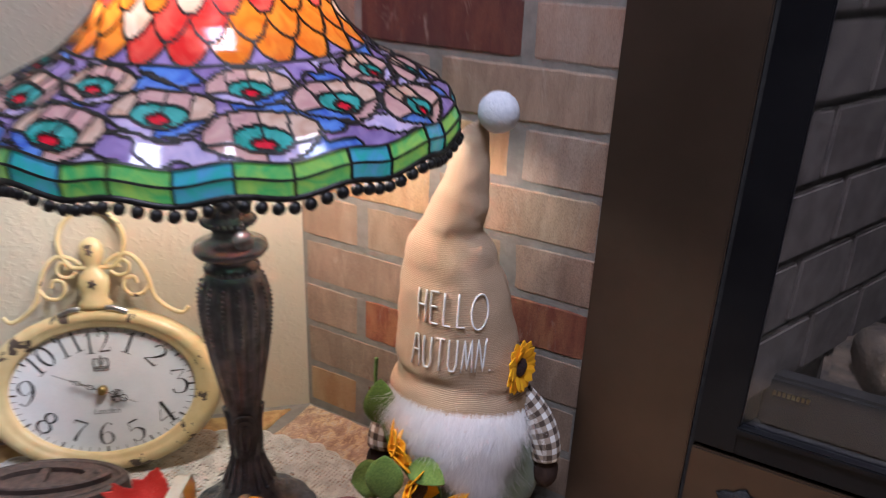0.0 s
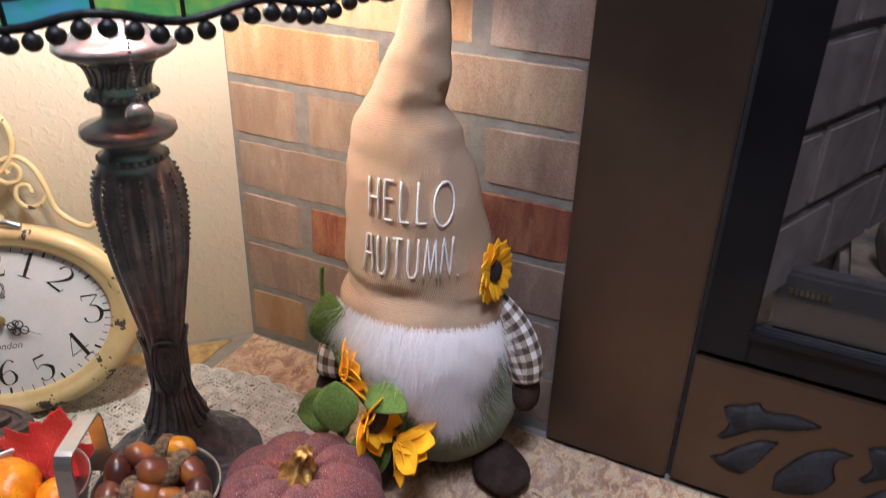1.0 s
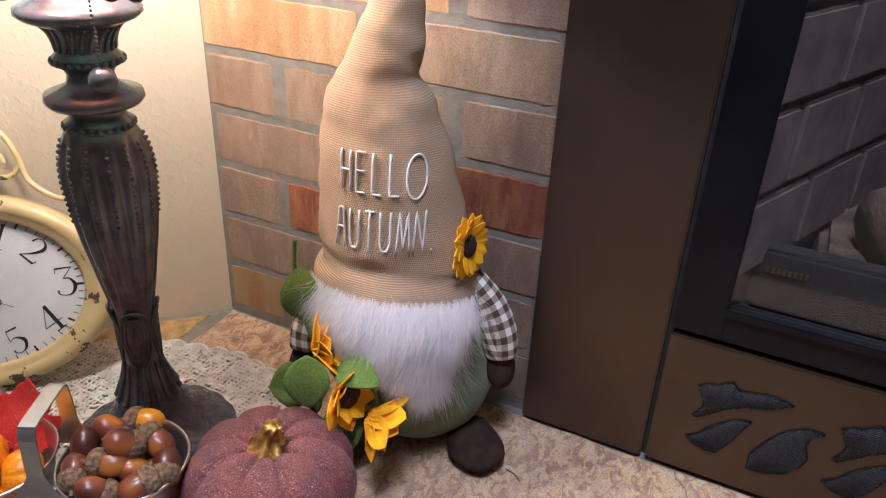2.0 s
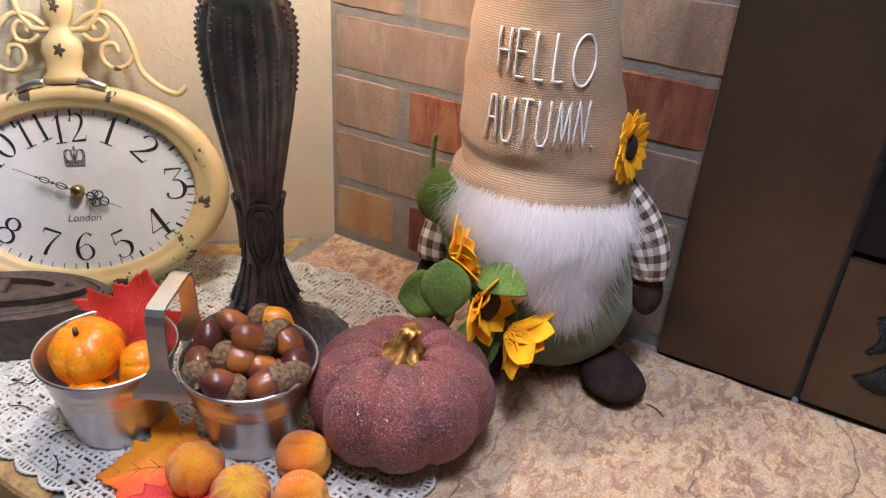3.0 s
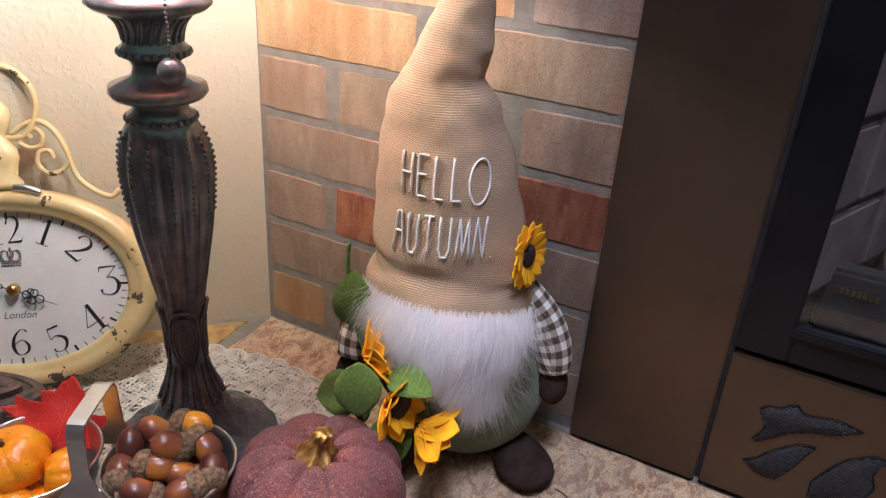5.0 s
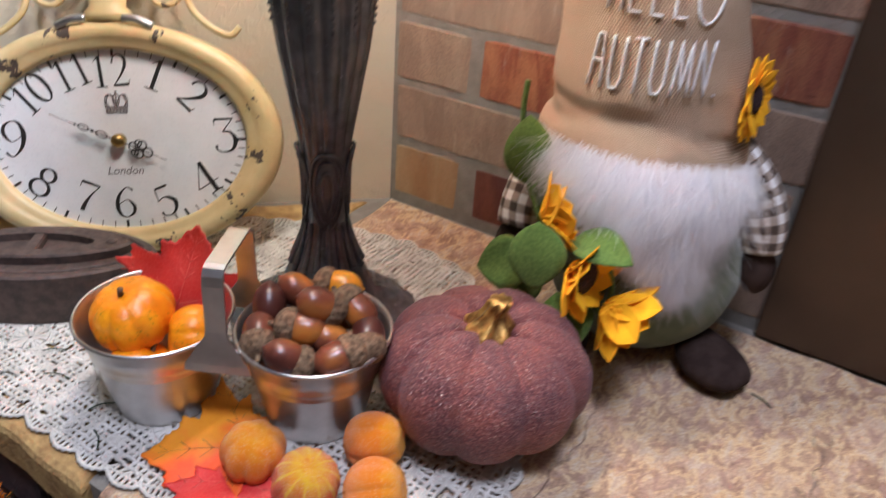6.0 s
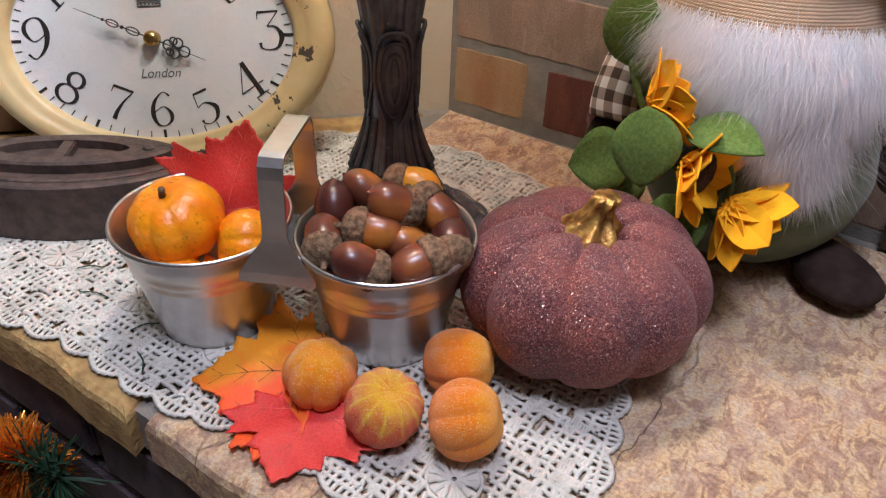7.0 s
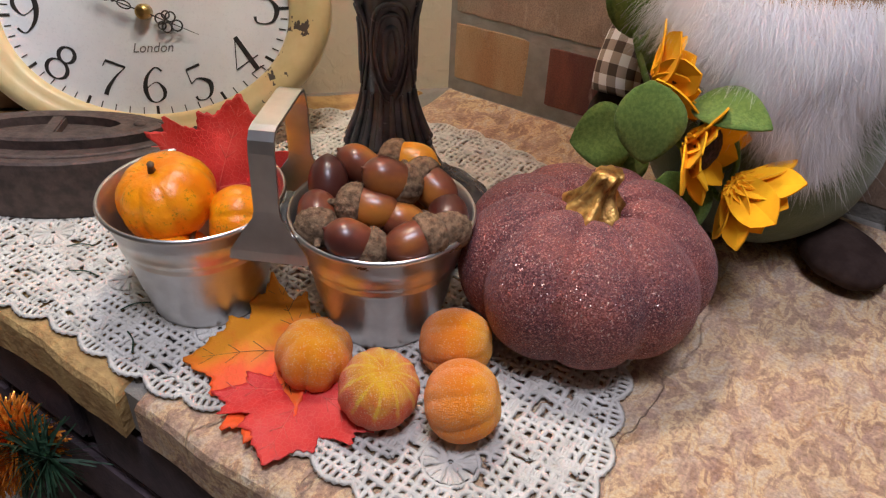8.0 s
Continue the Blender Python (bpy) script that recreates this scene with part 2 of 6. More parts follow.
def acorn_material():
    m, nt, p = base_mat("glossy_acorn_shell")
    v = coords(nt)
    sep = nt.nodes.new("ShaderNodeSeparateXYZ")
    nt.links.new(v, sep.inputs[0])
    oi = nt.nodes.new("ShaderNodeObjectInfo")
    side = calc(nt, "ADD", calc(nt, "MULTIPLY", sep.outputs["Y"], 26.0), calc(nt, "ADD", calc(nt, "MULTIPLY", oi.outputs["Random"], 0.55), calc(nt, "MULTIPLY", noise_tex(nt, v, 60), 0.5)))
    col = ramp(nt, side, [(0.35, (0.075, 0.020, 0.015)), (0.70, (0.21, 0.060, 0.028)), (1.0, (0.50, 0.18, 0.03))])
    nt.links.new(col, p.inputs["Base Color"])
    p.inputs["Roughness"].default_value = 0.32
    p.inputs["Coat Weight"].default_value = 0.25
    p.inputs["Coat Roughness"].default_value = 0.25
    add_bump(nt, p, noise_tex(nt, v, 250), 0.08, 0.0005)
    return m


def leaf_material(name, a, b, vein, sideways=0.0):
    """Printed fabric maple leaf: tones that run across it, a net of fine veins."""
    m, nt, p = base_mat(name)
    v = coords(nt)
    n = noise_tex(nt, v, 22, 3, 0.5, 0.5)
    if sideways:
        xyz = nt.nodes.new("ShaderNodeSeparateXYZ")
        nt.links.new(v, xyz.inputs[0])
        n = calc(nt, "ADD", n, calc(nt, "MULTIPLY", xyz.outputs["X"], sideways))
    vo = node(nt, "ShaderNodeTexVoronoi", Scale=330.0)
    vo.feature = "DISTANCE_TO_EDGE"
    nt.links.new(v, vo.inputs["Vector"])
    net = ramp(nt, vo.outputs["Distance"], [(0.02, (1, 1, 1)), (0.09, (0, 0, 0))])
    col = mix(nt, ramp(nt, n, [(0.38, (0, 0, 0)), (0.62, (1, 1, 1))]), a, b)
    col = mix(nt, calc(nt, "MULTIPLY", net, 0.2), col, vein)
    nt.links.new(col, p.inputs["Base Color"])
    p.inputs["Roughness"].default_value = 0.6
    add_bump(nt, p, net, 0.3, 0.0006)
    return m


def stained_glass(name, a, b):
    m, nt, p = base_mat(name)
    v = coords(nt)
    n = noise_tex(nt, v, 45, 3, 0.5, 1.5)
    col = ramp(nt, n, [(0.35, a), (0.65, b)])
    tr = nt.nodes.new("ShaderNodeBsdfTranslucent")
    nt.links.new(col, tr.inputs["Color"])
    nt.links.new(col, p.inputs["Base Color"])
    p.inputs["Roughness"].default_value = 0.12
    add_bump(nt, p, n, 0.3, 0.001)
    ms = nt.nodes.new("ShaderNodeMixShader")
    ms.inputs[0].default_value = 0.11
    nt.links.new(p.outputs[0], ms.inputs[1])
    nt.links.new(tr.outputs[0], ms.inputs[2])
    nt.links.new(ms.outputs[0], nt.nodes["Material Output"].inputs["Surface"])
    return m


def gourd_material():
    """Glossy orange skin with green-brown flecks; laid out for a gourd of radius one."""
    m, nt, p = base_mat("orange_gourd_skin")
    v = coords(nt)
    col = ramp(nt, noise_tex(nt, v, 2.0, 3), [(0.35, (0.90, 0.25, 0.002)), (0.65, (0.95, 0.36, 0.003))])
    fl = calc(nt, "MULTIPLY", ramp(nt, noise_tex(nt, v, 14, 4, 0.7), [(0.54, (0, 0, 0)), (0.62, (1, 1, 1))]), ramp(nt, noise_tex(nt, v, 2.6, 2), [(0.52, (0, 0, 0)), (0.62, (0.7, 0.7, 0.7))]))
    nt.links.new(mix(nt, fl, col, (0.16, 0.12, 0.01)), p.inputs["Base Color"])
    p.inputs["Roughness"].default_value = 0.32
    p.inputs["Coat Weight"].default_value = 0.2
    p.inputs["Coat Roughness"].default_value = 0.2
    add_bump(nt, p, noise_tex(nt, v, 7, 4), 0.15, 0.02)
    return m


def fur_material():
    """White synthetic fur that lets some light through each strand."""
    m, nt, p = base_mat("white_faux_fur")
    v = coords(nt)
    col = ramp(nt, noise_tex(nt, v, 45, 3), [(0.3, (0.90, 0.89, 0.91)), (0.7, (0.97, 0.96, 0.97))])
    nt.links.new(col, p.inputs["Base Color"])
    p.inputs["Roughness"].default_value = 0.55
    tr = nt.nodes.new("ShaderNodeBsdfTranslucent")
    nt.links.new(col, tr.inputs["Color"])
    ms = nt.nodes.new("ShaderNodeMixShader")
    ms.inputs[0].default_value = 0.65
    nt.links.new(p.outputs[0], ms.inputs[1])
    nt.links.new(tr.outputs[0], ms.inputs[2])
    nt.links.new(ms.outputs[0], nt.nodes["Material Output"].inputs["Surface"])
    return m


def clear_glass():
    m, nt, p = base_mat("fireplace_glass")
    p.inputs["Base Color"].default_value = (0.9, 0.9, 0.9, 1)
    p.inputs["Transmission Weight"].default_value = 1.0
    p.inputs["Roughness"].default_value = 0.0
    p.inputs["IOR"].default_value = 1.45
    return m


def glow(name, colour, strength):
    m, nt, p = base_mat(name)
    p.inputs["Emission Color"].default_value = (*colour, 1)
    p.inputs["Emission Strength"].default_value = strength
    return m


M_WALL = wall_material()
M_BRICK = {
    "tan": brick_material("tan_brick", (0.35, 0.25, 0.165), (0.43, 0.32, 0.22), (0.28, 0.18, 0.12)),
    "brown": brick_material("brown_brick", (0.27, 0.19, 0.135), (0.34, 0.245, 0.175), (0.215, 0.145, 0.105)),
    "yellow": brick_material("buff_brick", (0.46, 0.31, 0.16), (0.53, 0.38, 0.22), (0.38, 0.20, 0.09)),
    "darkred": brick_material("dark_red_brick", (0.11, 0.034, 0.026), (0.16, 0.055, 0.035), (0.09, 0.035, 0.030)),
    "red": brick_material("red_brick", (0.23, 0.065, 0.035), (0.36, 0.15, 0.07), (0.17, 0.05, 0.035)),
    "pink": brick_material("pinkish_brick", (0.36, 0.26, 0.20), (0.42, 0.32, 0.25), (0.30, 0.18, 0.12)),
}
M_MORTAR = surface("grey_mortar", (0.22, 0.20, 0.17), (0.27, 0.25, 0.215), 60, 0.95, 0, 0.8, 500, 0.0015)
M_STONE = stone_material()
M_EDGE = surface("buff_sandstone", (0.34, 0.20, 0.075), (0.54, 0.36, 0.14), 60, 0.85, 0, 0.8, 220, 0.002)
# riser brick: the shade under the hearth edge is in these dark tones
M_RISER = surface("shade_dark_riser_brick", (0.060, 0.042, 0.048), (0.105, 0.072, 0.078), 40, 0.9, 0, 0.6, 300, 0.0015, vary=0.15)
M_BRONZE = surface("dark_bronze_steel", (0.092, 0.064, 0.046), (0.112, 0.078, 0.056), 8, 0.40, 0.75, 0.06, 900, 0.0002, rspread=0.04)
M_BLACK = surface("satin_black_steel", (0.008, 0.008, 0.010), (0.012, 0.012, 0.014), 12, 0.34, 0.2, 0.05, 900, 0.0002, rspread=0.05)
M_BLACK.node_tree.nodes["Principled BSDF"].inputs["Specular IOR Level"].default_value = 0.2
M_CUTOUTSHADE = surface("shaded_cutout_dark", (0.010, 0.011, 0.013), (0.03, 0.032, 0.036), 300, 0.5, 0.5, 0.5, 900)
M_WIRE = surface("grey_wire", (0.045, 0.045, 0.052), (0.075, 0.075, 0.085), 300, 0.45, 0.5, 0.2, 900)
M_LINER = surface("grey_firebrick", (0.080, 0.063, 0.056), (0.130, 0.102, 0.088), 30, 0.9, 0, 0.4, 250)
# dark tone for firebox soot, and for painted shade at riser and panel gap
M_SOOTSHADE = surface("dark_joint", (0.03, 0.027, 0.025), (0.05, 0.045, 0.04), 60, 0.95)
M_ASH = surface("sooty_grey_cast", (0.007, 0.006, 0.006), (0.014, 0.012, 0.012), 40, 0.8)
M_LOG = surface("charred_log", (0.025, 0.018, 0.015), (0.14, 0.095, 0.06), 18, 0.9, 0, 0.9, 90, 0.004)
M_GLASS = clear_glass()
M_LACE = surface("white_cotton_thread", (0.57, 0.535, 0.47), (0.77, 0.735, 0.66), 60, 0.95, 0, 1.0, 900, 0.0009)
M_LAMP = surface("dark_bronze_resin", (0.110, 0.116, 0.134), (0.180, 0.186, 0.206), 60, 0.25, 0.4, 0.08, 260, 0.0006, rspread=0.06)
M_ENAMEL = chipped_enamel()
M_FACE = surface("white_clock_card", (0.74, 0.75, 0.76), (0.80, 0.81, 0.82), 20, 0.28, 0, 0.03, 500, rspread=0.03)
M_INK = surface("black_print", (0.020, 0.018, 0.017), (0.035, 0.03, 0.028), 60, 0.45, 0, 0.0)
M_GREYINK = surface("grey_print", (0.12, 0.11, 0.11), (0.18, 0.17, 0.16), 60, 0.5, 0, 0.0)
M_BRASS = surface("worn_brass", (0.42, 0.27, 0.09), (0.60, 0.42, 0.16), 80, 0.3, 1.0, 0.2, 500)
M_PUMPKIN = glitter_material("mauve_glitter")
M_GOLD = surface("antique_gold_paint", (0.20, 0.085, 0.02), (0.68, 0.40, 0.11), 110, 0.42, 0.7, 0.7, 300, 0.0015)
M_ZINC = surface("galvanised_steel", (0.58, 0.57, 0.565), (0.72, 0.71, 0.705), 35, 0.34, 1.0, 0.08, 400, 0.0004, rspread=0.08)
M_ACORN = acorn_material()
M_ACORNORANGE = surface("orange_acorn_shell", (0.72, 0.26, 0.012), (0.82, 0.36, 0.02), 90, 0.32, coat=0.25)
M_CAP = surface("scaly_acorn_cap", (0.10, 0.058, 0.030), (0.27, 0.17, 0.095), 300, 0.9, 0, 0.9, 700, 0.001, vary=0.15)
M_GOURD = gourd_material()
M_STEMBROWN = surface("dry_brown_stem", (0.09, 0.05, 0.025), (0.2, 0.12, 0.06), 200, 0.8)
M_LEAFRED = leaf_material("red_leaf_cloth", (0.62, 0.020, 0.018), (0.77, 0.055, 0.040), (0.80, 0.22, 0.15))
M_LEAFORANGE = leaf_material("orange_leaf_cloth", (0.92, 0.10, 0.012), (0.86, 0.32, 0.012), (0.80, 0.18, 0.02), 7.0)
M_VEIN = surface("pale_vein", (0.72, 0.10, 0.075), (0.78, 0.16, 0.11), 90, 0.6)
M_PEACH = sugared_material("sugared_orange", (0.96, 0.29, 0.03), (0.98, 0.27, 0.001), (0.99, 0.43, 0.004))
M_PEACHRED = sugared_material("sugared_red_apple", (0.76, 0.11, 0.05), (0.84, 0.13, 0.025), (0.95, 0.58, 0.03), 11)
M_FELTGREEN = surface("green_felt", (0.085, 0.150, 0.024), (0.140, 0.220, 0.042), 420, 0.95, 0, 0.7, 900, 0.0006, sheen=0.1)
M_FELTYELLOW = surface("golden_felt", (0.95, 0.40, 0.0), (0.97, 0.50, 0.003), 60, 0.9, 0, 0.3, 900, 0.0005)
M_SEED = surface("dark_seed_wool", (0.018, 0.010, 0.010), (0.07, 0.03, 0.03), 400, 0.95, 0, 1.0, 700, 0.002)
M_BURLAP = weave_material("tan_burlap", (0.37, 0.245, 0.145), (0.68, 0.50, 0.34), 520, 0.9)
M_GINGHAM = gingham_material()
M_FUR = fur_material()
M_BODY = surface("sage_green_fleece", (0.105, 0.135, 0.070), (0.15, 0.18, 0.10), 60, 0.95, 0, 0.6, 800, 0.001, sheen=0.3)
M_BOOT = surface("dark_brown_cloth", (0.034, 0.021, 0.017), (0.056, 0.036, 0.029), 60, 0.9, 0, 0.5, 400, 0.001)
M_BOOT.node_tree.nodes["Principled BSDF"].inputs["Specular IOR Level"].default_value = 0.08
M_NOSE = surface("skin_tone_cloth", (0.55, 0.32, 0.22), (0.62, 0.38, 0.27), 60, 0.85)
M_THREAD = surface("white_embroidery", (0.74, 0.72, 0.70), (0.82, 0.80, 0.78), 300, 0.7, 0, 0.6, 1500, 0.0005)
M_POM = surface("white_pompom", (0.70, 0.71, 0.76), (0.80, 0.80, 0.84), 200, 0.95, 0, 0.8, 500, 0.002)
M_IRON = surface("rusty_cast_iron", (0.070, 0.050, 0.044), (0.125, 0.086, 0.072), 110, 0.62, 0.3, 0.6, 260, 0.0012)
M_WOOD = surface("brown_stained_wood", (0.12, 0.06, 0.028), (0.24, 0.13, 0.06), 25, 0.5)
M_LEAD = surface("lead_came", (0.015, 0.014, 0.014), (0.04, 0.037, 0.035), 200, 0.45, 0.5, 0.4, 400)
M_PINE = surface("green_garland_needle", (0.008, 0.030, 0.014), (0.022, 0.065, 0.030), 200, 0.6)
M_TINSEL = surface("orange_tinsel_foil", (0.80, 0.20, 0.02), (0.95, 0.38, 0.04), 200, 0.25, 0.5, 0.0)
M_CARPET = surface("beige_carpet", (0.20, 0.16, 0.12), (0.32, 0.26, 0.20), 60, 0.95, 0, 0.8, 500, 0.003)
M_ROOM = surface("room_wall_paint", (0.55, 0.50, 0.42), (0.60, 0.55, 0.47), 3, 0.8)
M_BULB = glow("warm_bulb_glass", (1.0, 0.975, 0.855), 190.0)


# ---------------------------------------------------------------- mesh tools
class Build:
    """Collects vertices, faces, a material and a UV per face corner, and links them as one mesh object."""

    def __init__(self):
        self.v, self.f, self.m, self.uv, self.smooth = [], [], [], [], []

    def add(self, verts, faces, mat=0, uvs=None, smooth=True):
        k = len(self.v)
        self.v += [tuple(p) for p in verts]
        self.uv += [tuple(u) for u in uvs] if uvs else [(0.0, 0.0)] * len(verts)
        self.f += [tuple(i + k for i in f) for f in faces]
        self.m += [mat] * len(faces)
        self.smooth += [smooth] * len(faces)
        return self

    def rings(self, rings, mat=0, closed=True, caps=True, uvs=None, smooth=True):
        n = len(rings[0])
        verts = [p for r in rings for p in r]
        faces = []
        for i in range(len(rings) - 1):
            for j in range(n if closed else n - 1):
                a, b = i * n + j, i * n + (j + 1) % n
                faces.append((a, b, b + n, a + n))
        if caps and closed:
            faces.append(tuple(range(n - 1, -1, -1)))
            faces.append(tuple(range((len(rings) - 1) * n, len(rings) * n)))
        return self.add(verts, faces, mat, uvs, smooth)

    def lathe(self, profile, n=48, m=Matrix(), mat=0, wave=None, caps=True):
        """profile: (radius, z) from the bottom up; wave(angle, i) scales the radius."""
        rings, uvs = [], []
        for i, (r, z) in enumerate(profile):
            ring = []
            for j in range(n):
                a = 2 * math.pi * j / n
                k = wave(a, i) if wave else 1.0
                ring.append(m @ Vector((r * k * math.cos(a), r * k * math.sin(a), z)))
                uvs.append((a * max(r, 0.02), z))
            rings.append(ring)
        return self.rings(rings, mat, caps=caps, uvs=uvs)

    def ball(self, c, r, m=Matrix(), nu=24, nv=14, mat=0, bend=None):
        rx, ry, rz = (r, r, r) if isinstance(r, (int, float)) else r
        rings, uvs = [], []
        for i in range(nv + 1):
            t = math.pi * (0.004 + 0.992 * i / nv) - math.pi / 2
            ring = []
            for j in range(nu):
                a = 2 * math.pi * j / nu
                p = Vector((rx * math.cos(t) * math.cos(a), ry * math.cos(t) * math.sin(a), rz * math.sin(t)))
                if bend:
                    p = bend(p, a, t)
                ring.append(Vector(c) + m @ p)
                uvs.append((a * rx, t * rz))
            rings.append(ring)
        return self.rings(rings, mat, uvs=uvs)

    def tube(self, pts, r, n=8, mat=0, closed=False, flat=1.0):
        pts = [Vector(p) for p in pts]
        rings, uvs, up = [], [], Vector((0.13, 0.27, 0.95)).normalized()
        run = 0.0
        for i, p in enumerate(pts):
            a = pts[i - 1] if i else (pts[-1] if closed else pts[0])
            b = pts[i + 1] if i + 1 < len(pts) else (pts[0] if closed else pts[-1])
            d = (b - a).normalized() if (b - a).length > 1e-9 else Vector((0, 0, 1))
            side = d.cross(up)
            side = side.normalized() if side.length > 1e-4 else d.orthogonal().normalized()
            upp = side.cross(d)
            up = upp if upp.length > 0 else up
            rr = r[i] if isinstance(r, (list, tuple)) else r
            rings.append([p + side * (rr * math.cos(2 * math.pi * j / n)) + upp * (rr * flat * math.sin(2 * math.pi * j / n)) for j in range(n)])
            uvs += [(rr * 2 * math.pi * j / n, run) for j in range(n)]
            run += (b - p).length
        if closed:
            rings.append(rings[0])
            uvs += uvs[:n]
        return self.rings(rings, mat, caps=not closed, uvs=uvs)

    def block(self, lo, hi, bevel=0.002, m=Matrix(), mat=0, rough=0.0):
        """A box with chamfered edges; rough: metres by which its corners wander."""
        bm = bmesh.new()
        bmesh.ops.create_cube(bm, size=1.0)
        for v in bm.verts:
            v.co = Vector([lo[k] + (v.co[k] + 0.5) * (hi[k] - lo[k]) for k in range(3)])
        if bevel:
            bmesh.ops.bevel(bm, geom=bm.edges[:], offset=bevel, segments=2, affect="EDGES")
        if rough:
            for v in bm.verts:
                v.co += noise.noise_vector(v.co * 37) * rough
        return self.take(bm, m, mat, False)

    def worn_block(self, lo, hi, bevel, wear):
        """A brick: its long front edges cut into short pieces that chip and wander."""
        n = max(2, int((hi[0] - lo[0]) / 0.012))
        rings = []
        for i in range(n + 1):
            x = lo[0] + (hi[0] - lo[0]) * i / n
            end = bevel * 0.8 * (i in (0, n))
            d = [noise.noise(Vector((x * 90, lo[2] * 53 + q * 7.3, q))) * wear for q in range(4)]
            zt, zb = hi[2] + 0.35 * d[0], lo[2] + 0.35 * d[1]
            rings.append([Vector((x, hi[1], zb)), Vector((x, lo[1] + bevel + end, zb)), Vector((x, lo[1] + end + 0.12 * d[3], zb + bevel + 0.4 * abs(d[3]))),
                          Vector((x, lo[1] + end + 0.12 * d[2], zt - bevel - 0.4 * abs(d[2]))), Vector((x, lo[1] + bevel + end, zt)), Vector((x, hi[1], zt))])
        return self.rings(rings, smooth=False)

    def plate(self, outline, z0, z1, m=Matrix(), mat=0, bevel=0.0, smooth=False):
        """A flat polygon in x, y between two heights."""
        n = len(outline)
        if bevel:
            cx, cy = sum(p[0] for p in outline) / n, sum(p[1] for p in outline) / n
            def ins(d):
                out = []
                for i in range(n):
                    a, b, c = Vector(outline[i - 1]), Vector(outline[i]), Vector(outline[(i + 1) % n])
                    e1, e2 = (b - a).normalized(), (c - b).normalized()
                    nn = Vector((-(e1.y + e2.y), e1.x + e2.x))
                    nn = nn.normalized() if nn.length > 1e-6 else Vector((-e1.y, e1.x))
                    out.append(b + nn * d)
                return out
            area = sum(outline[i - 1][0] * outline[i][1] - outline[i][0] * outline[i - 1][1] for i in range(n))
            s = 1 if area > 0 else -1
            levels = [(outline, z0), (outline, z1 - bevel), (ins(s * bevel * 0.35), z1 - bevel * 0.35), (ins(s * bevel), z1)]
        else:
            levels = [(outline, z0), (outline, z1)]
        return self.rings([[m @ Vector((p[0], p[1], z)) for p in o] for o, z in levels], mat, smooth=smooth, uvs=[(p[0], p[1]) for o, z in levels for p in o])

    def take(self, bm, m=Matrix(), mat=0, smooth=True):
        bm.verts.index_update()
        self.add([m @ v.co for v in bm.verts], [[v.index for v in f.verts] for f in bm.faces], mat, [(v.co.x, v.co.y) for v in bm.verts], smooth)
        bm.free()
        return self

    def mesh(self, name, *mats):
        me = bpy.data.meshes.new(name)
        me.from_pydata(self.v, [], self.f)
        for k in mats:
            me.materials.append(k)
        me.polygons.foreach_set("material_index", self.m)
        me.polygons.foreach_set("use_smooth", self.smooth)
        lay = me.uv_layers.new(name="UVMap")
        idx = np.empty(len(me.loops), dtype=np.int32)
        me.loops.foreach_get("vertex_index", idx)
        lay.data.foreach_set("uv", np.array(self.uv, dtype=np.float32)[idx].ravel())
        me.validate()
        me.update()
        return me


def part(name, b, material, parent=None, label="", m=None):
    """Links a Build, or a mesh, as one mesh object under a thing or a part."""
    mats = material if isinstance(material, (list, tuple)) else (material,)
    me = b.mesh(name, *mats) if isinstance(b, Build) else b
    ob = new(name, me)
    if parent:
        ob.parent = parent
    if m is not None:
        ob.matrix_basis = m
    return tagged(ob, label)


def thing(name, m, label, category, group="", kind=""):
    ob = new(name)
    ob.empty_display_size = 0.02
    ob.matrix_basis = m
    return tagged(ob, label, category, group, kind)


def structure(name, b, material, label, category):
    return tagged(part(name, b, material), label, category, kind="structure")


def spline(pts, n=8):
    """A smooth line through the points."""
    pts = [Vector(p) for p in pts]
    out = []
    for i in range(len(pts) - 1):
        p0, p1, p2, p3 = pts[max(i - 1, 0)], pts[i], pts[i + 1], pts[min(i + 2, len(pts) - 1)]
        for k in range(n):
            t = k / n
            out.append(0.5 * ((2 * p1) + (p2 - p0) * t + (2 * p0 - 5 * p1 + 4 * p2 - p3) * t * t + (3 * p1 - p0 - 3 * p2 + p3) * t ** 3))
    return out + [pts[-1]]


def lerp_at(table, x):
    """Piecewise linear look-up in rows of (x, value...)."""
    for a, b in zip(table, table[1:]):
        if x <= b[0]:
            t = max(0.0, (x - a[0]) / (b[0] - a[0]))
            return [p + (q - p) * t for p, q in zip(a[1:], b[1:])]
    return list(table[-1][1:])


rng = random.Random(7)


# ---------------------------------------------------------------- structure
WALL_FRAME = Matrix(((0.7071, 0.7071, 0, 0), (0.7071, -0.7071, 0, 0), (0, 0, 1, 0), (0, 0, 0, 1)))  # x along the cream wall, y out into the room

b = Build()
b.block((-2.6, -0.12, -0.32), (0.0, 0.0, 2.45), 0, WALL_FRAME)
structure("wall_cream", b, M_WALL, "cream painted wall with orange-peel texture beside the fireplace", "wall")

brick_wall = structure("wall_brick", Build().block((0.0, -0.0005, -0.32), (0.584, 0.12, 2.45), 0).block((1.381, 0.001, -0.32), (2.4, 0.12, 2.45), 0).block((0.584, 0.001, 1.052), (1.381, 0.12, 2.45), 0).block((0.584, 0.001, -0.32), (1.381, 0.12, 0.166), 0), M_MORTAR, "brick fireplace wall in grey mortar, tan and red bricks", "wall")

